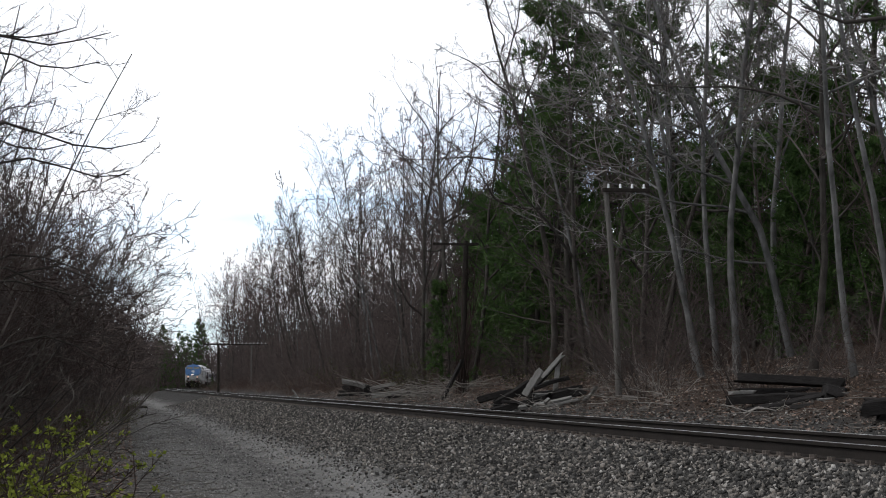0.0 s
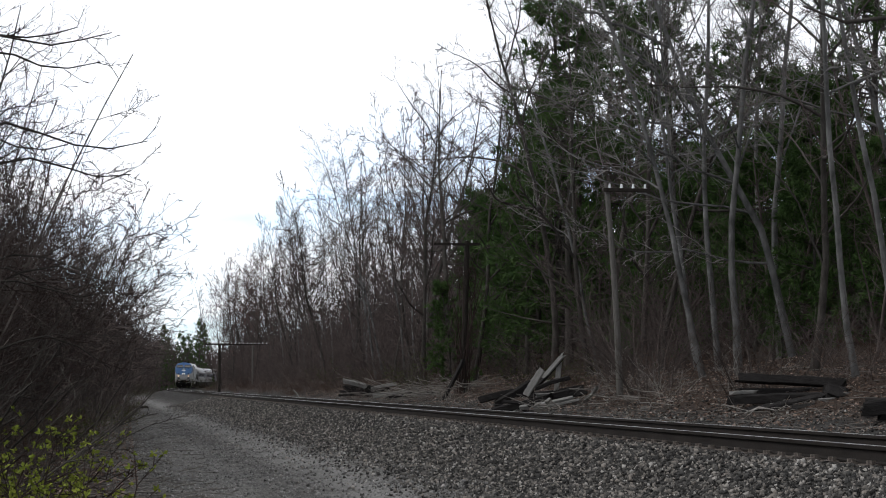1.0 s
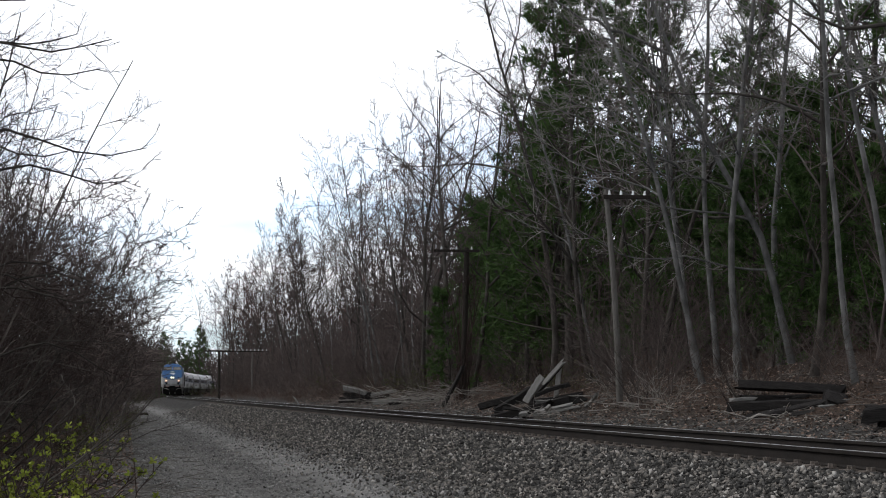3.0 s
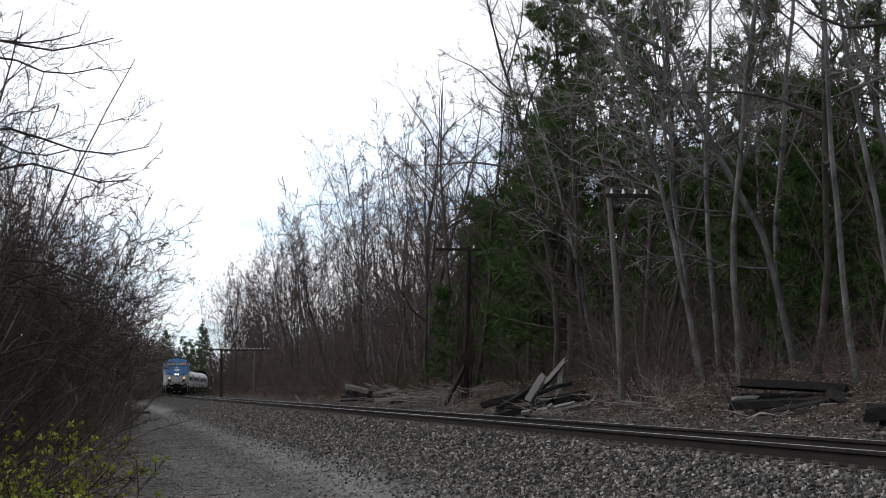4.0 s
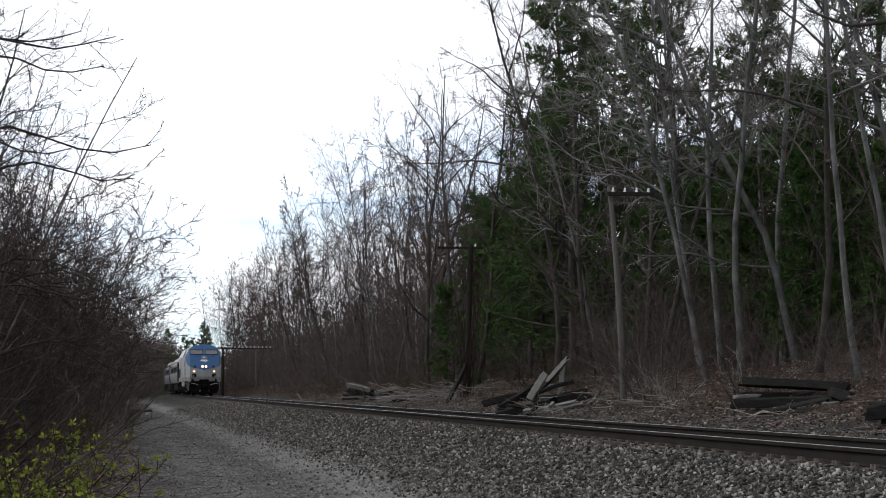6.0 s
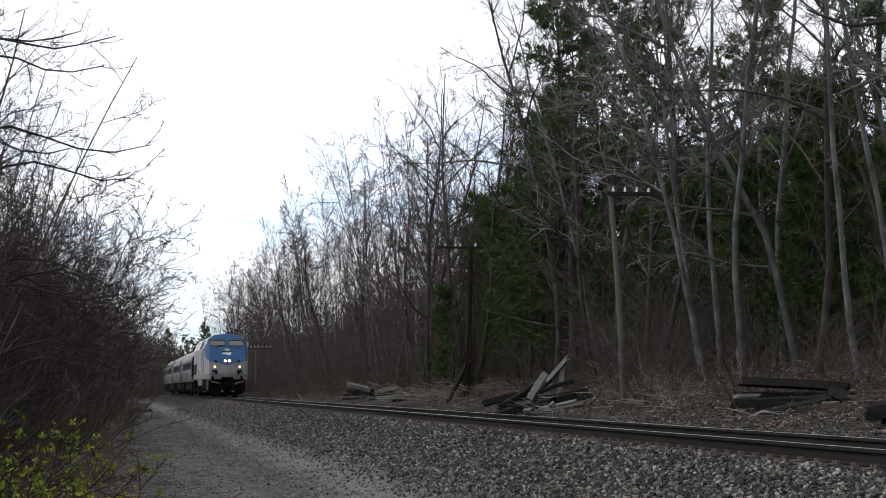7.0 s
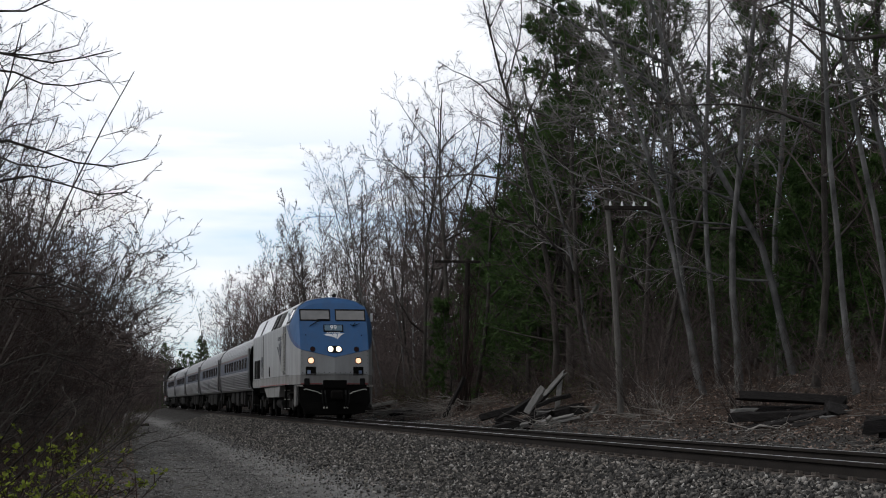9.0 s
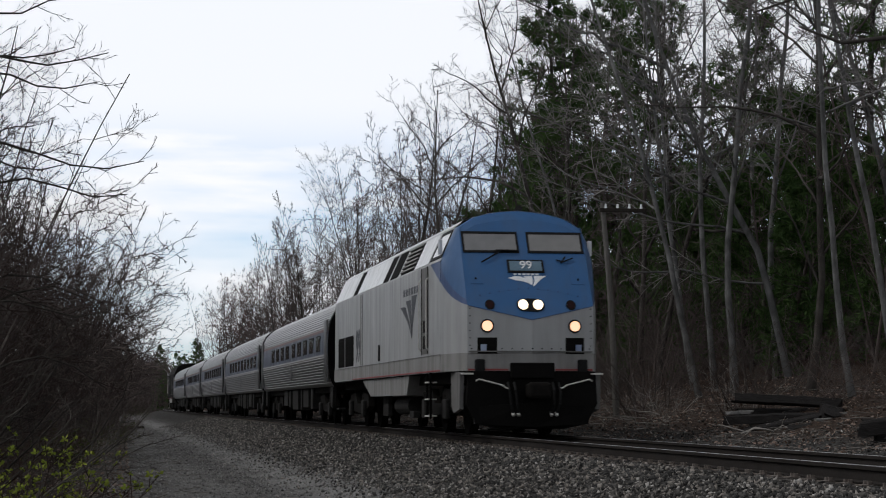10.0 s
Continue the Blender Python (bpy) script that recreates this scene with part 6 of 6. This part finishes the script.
    # a bare tree beside the road whose long thin boughs arch out over the thicket
    rng = np.random.default_rng(93)
    tr = stem(rng, 3, 6.2, 0.05, 9, wig=0.05, spread=0.1, base=0.3, taper=0.3)
    boughs = []
    for z, reach, rise, y in ((3.5, 2.6, 0.15, 0.2), (3.9, 2.1, 0.5, -0.3), (4.4, 1.9, 0.2, 0.5), (3.0, 2.4, 0.35, 0.0), (2.4, 2.3, -0.2, -0.5), (4.2, 2.2, 0.35, 0.3), (4.8, 1.9, 0.2, 0.0), (2.0, 2.2, 0.5, -0.2), (1.5, 2.4, 0.9, -0.1), (2.7, 2.0, -0.4, 0.4), (1.2, 2.2, 0.6, -0.4), (3.3, 1.9, 0.3, -0.4)):
        u = np.linspace(0, 1, 9)
        boughs.append(np.stack([reach * u, y * u, z + rise * np.sin(u * 2.1) + 0.1 * np.sin(u * 9 + z)], 1) + np.cumsum(rng.normal(size=(9, 3)) * 0.02, 0))
    lim = (np.array(boughs), np.array([np.linspace(0.022, 0.005, 9)] * len(boughs)))
    br = grow(rng, lim, 9, 0.15, 1.0, 40, 0.27, 6, 0.15, 0.03, 0.008, 0.4, 0.0042)
    tw = grow(rng, br, 6, 0.1, 1.0, 44, 0.4, 3, 0.15, 0.02, 0.008, 0.5, 0.0032)
    ob = tree_thing("tree", [(*tr, 7), (*lim, 6)], [(*br, 4), (*tw, 3)], M_GREY, M_RTWIG)
    p = at(-18.6, -10.2)
    ob.matrix_world = pose(p.x, p.y, p.z, 0, 0, 4)
    tagged(ob, "slim bare tree with thin arching dark boughs", "tree", "thicket along the road")
    # long whips that lean out over the edge of the road
    for k, (s, q, h, seed) in enumerate(((-22.5, -9.6, 2.1, 94), (-20.0, -9.7, 2.3, 95), (-17.0, -9.7, 2.4, 96), (-13.5, -9.7, 2.5, 97))):
        rng = np.random.default_rng(seed)
        st = stem(rng, 5, h * 1.25, 0.019, 10, lean=(0.95, 0.1), wig=0.12, spread=0.5, base=0.4, taper=0.25)
        br = grow(rng, st, 7, 0.2, 1.0, 46, 0.34, 6, 0.16, 0.03, 0.008, 0.4, 0.005)
        tw = grow(rng, br, 6, 0.15, 1.0, 44, 0.36, 3, 0.15, 0.02, 0.008, 0.5, 0.0036)
        p = at(s, q)
        ob = empty("shrub", pose(p.x, p.y, p.z, 0, 0, 9))
        part("brush", from_arrays("brush", *tubes([(*st, 6), (*br, 4), (*tw, 3)]), M_GREY), None, ob)
        tagged(ob, "bare bush of long whips leaning out over the road", "bush", "undergrowth")


clutter()
# ---------------------------------------------------------------- sleepers, tie plates and ballast stones (last)
def mat_stone():
    m = Mat("crushed_ballast_stone", 0.9, spec=0.08)
    # The wide tone range also carries sky-lit stone tops and dark gaps.
    m.color(m.mix(0.15, m.ramp(m.island(), (0.0, (0.012, 0.012, 0.012)), (0.4, (0.06, 0.059, 0.057)), (0.7, (0.14, 0.132, 0.121)), (0.9, (0.24, 0.215, 0.19)), (1.0, (0.42, 0.405, 0.38))),
                  m.ramp(m.noise(0.5, 3), (0.3, (0.05, 0.049, 0.048)), (0.7, (0.11, 0.1, 0.09)))))
    return m.m


M_STONE = mat_stone()
M_GRIT = mat_leaf("dusty_road_gravel", (0.04, 0.039, 0.038), (0.13, 0.128, 0.124), (0.32, 0.315, 0.305))


def scatter_stones(name, s, q, size, seed, label, mat):
    rng = np.random.default_rng(seed)
    n = len(s)
    C = np.array([at(a, b) for a, b in zip(s, q)])
    base = np.array([[1, 0, 0], [-1, 0, 0], [0, 1, 0], [0, -1, 0], [0, 0, 1], [0, 0, -1]], float)
    tri = np.array([[0, 2, 4], [2, 1, 4], [1, 3, 4], [3, 0, 4], [2, 0, 5], [1, 2, 5], [3, 1, 5], [0, 3, 5]])
    r = size[:, None, None] * rng.uniform(0.6, 1.25, (n, 6, 1)) * np.array([1, 0.85, 0.7])
    V = base[None] * r + rng.normal(size=(n, 6, 3)) * size[:, None, None] * 0.22
    a = rng.normal(size=(n, 4))
    a /= np.linalg.norm(a, axis=1, keepdims=True)
    w, x, y, z = a.T
    R = np.stack([np.stack([1 - 2 * (y * y + z * z), 2 * (x * y - z * w), 2 * (x * z + y * w)], -1), np.stack([2 * (x * y + z * w), 1 - 2 * (x * x + z * z), 2 * (y * z - x * w)], -1),
                  np.stack([2 * (x * z - y * w), 2 * (y * z + x * w), 1 - 2 * (x * x + y * y)], -1)], 1)
    V = np.einsum("nij,nkj->nki", R, V) + C[:, None] + np.array([0, 0, 1])[None, None] * (size * rng.uniform(0.1, 0.55, n))[:, None, None]
    F = (np.arange(n)[:, None, None] * 6 + tri[None]).reshape(-1, 3)
    tagged(new(name, from_arrays(name, V.reshape(-1, 3), F, mat)), label, "gravel", kind="stuff")


def build_ballast():
    rng = np.random.default_rng(51)
    n = 60000
    s = -23 + rng.random(n) ** 2.0 * 120
    q = -0.95 - rng.random(n) ** 0.9 * 2.3 - np.minimum(rng.exponential(0.42, n), 2.6)
    scatter_stones("ballast_stones", s, q, 0.013 + 0.03 * rng.random(n) ** 1.6, 52, "loose grey crushed stone on the track shoulder", M_STONE)
    n = 9000
    s = -23 + rng.random(n) ** 1.4 * 90
    q = np.where(rng.random(n) < 0.45, rng.uniform(0.95, 2.9, n), rng.uniform(-0.68, 0.68, n))
    scatter_stones("ballast_between_rails", s, q, rng.uniform(0.018, 0.04, n), 53, "loose grey crushed stone around the sleepers", M_STONE)
    n = 14000
    s = -23 + rng.random(n) ** 1.5 * 90
    q = 1.4 + rng.random(n) ** 1.2 * 3.6
    scatter_stones("cess_stones", s, q, 0.012 + 0.03 * rng.random(n) ** 2, 56, "dark grey stones and cinders on the bank beside the track", M_STONE)
    n = 26000
    s = -20 + rng.random(n) ** 1.8 * 100
    q = -3.2 - rng.random(n) * 4.8
    scatter_stones("road_gravel", s, q, 0.007 + 0.026 * rng.random(n) ** 2.4, 54, "fine grey gravel on the service road", M_GRIT)


def build_sleepers():
    rng = random.Random(55)
    me = link_bm("sleeper", box(-1.24, 1.24, -0.11, 0.11, -0.36, -0.182, 0.012), M_TIE)
    bm = box(-0.2, 0.2, -0.095, 0.095, -0.188, -0.168)
    for x in (-0.105, 0.105):
        for y in (-0.055, 0.055):
            box(x - 0.02, x + 0.02, y - 0.016, y + 0.016, -0.17, -0.135, 0.0, bm)
    plate = link_bm("tie_plate", bm, M_PLATE)
    bm = box(-0.085, -0.068, -0.02, 0.02, -0.172, -0.14, 0.0)
    box(0.068, 0.085, -0.02, 0.02, -0.172, -0.14, 0.0, bm)
    anchor = link_bm("rail_anchor", bm, M_PLATE)
    for i in range(260):
        s = -26 + 0.52 * i
        x, y, a = track(s)
        t = new("sleeper", me)
        t.matrix_world = pose(x, y, rng.uniform(-0.008, 0.004), 0, 0, math.degrees(a) + rng.uniform(-1.2, 1.2))
        tagged(t, "weathered brown wooden sleeper sunk in ballast", "sleeper", "sleepers of the track")
        for q in (-0.753, 0.753):
            o = new("tie_plate", plate)
            o.parent = t
            o.location = (q, 0, 0)
            if i < 130:
                o = new("rail_anchor", anchor)
                o.parent = t
                o.location = (q, 0.15, 0)


build_ballast()
build_sleepers()
# ---------------------------------------------------------------- what moves
SPEED = 34.8
COACH, GAP_L = 26.0, 20.9


def rail_pose(s_front, front_bogie, rear_bogie):
    """Pose of a vehicle whose own x axis runs from its front end backwards."""
    ax, ay, _ = track(s_front + front_bogie)
    bx, by, _ = track(s_front + rear_bogie)
    u = Vector((bx - ax, by - ay)).normalized()
    p = Vector((ax, ay)) - u * front_bogie
    return pose(p.x, p.y, 0, 0, 0, math.degrees(math.atan2(u.y, u.x)))


def backwards(m, length):
    """The same stretch of track, for a vehicle that is turned about."""
    return m @ pose(length, 0, 0, 0, 0, 180)


def motions():
    times = [0.5 * i for i in range(21)]
    walk(locomotive, [(t, rail_pose(SPEED * (10 - t), 3.9, 17.1)) for t in times])
    for i, c in enumerate(cars):
        walk(c, [(t, rail_pose(SPEED * (10 - t) + GAP_L + COACH * i, 4.0, 21.6)) for t in times])
    walk(rear, [(t, backwards(rail_pose(SPEED * (10 - t) + GAP_L + COACH * 5, 3.9, 17.1), 20.8)) for t in times])


motions()
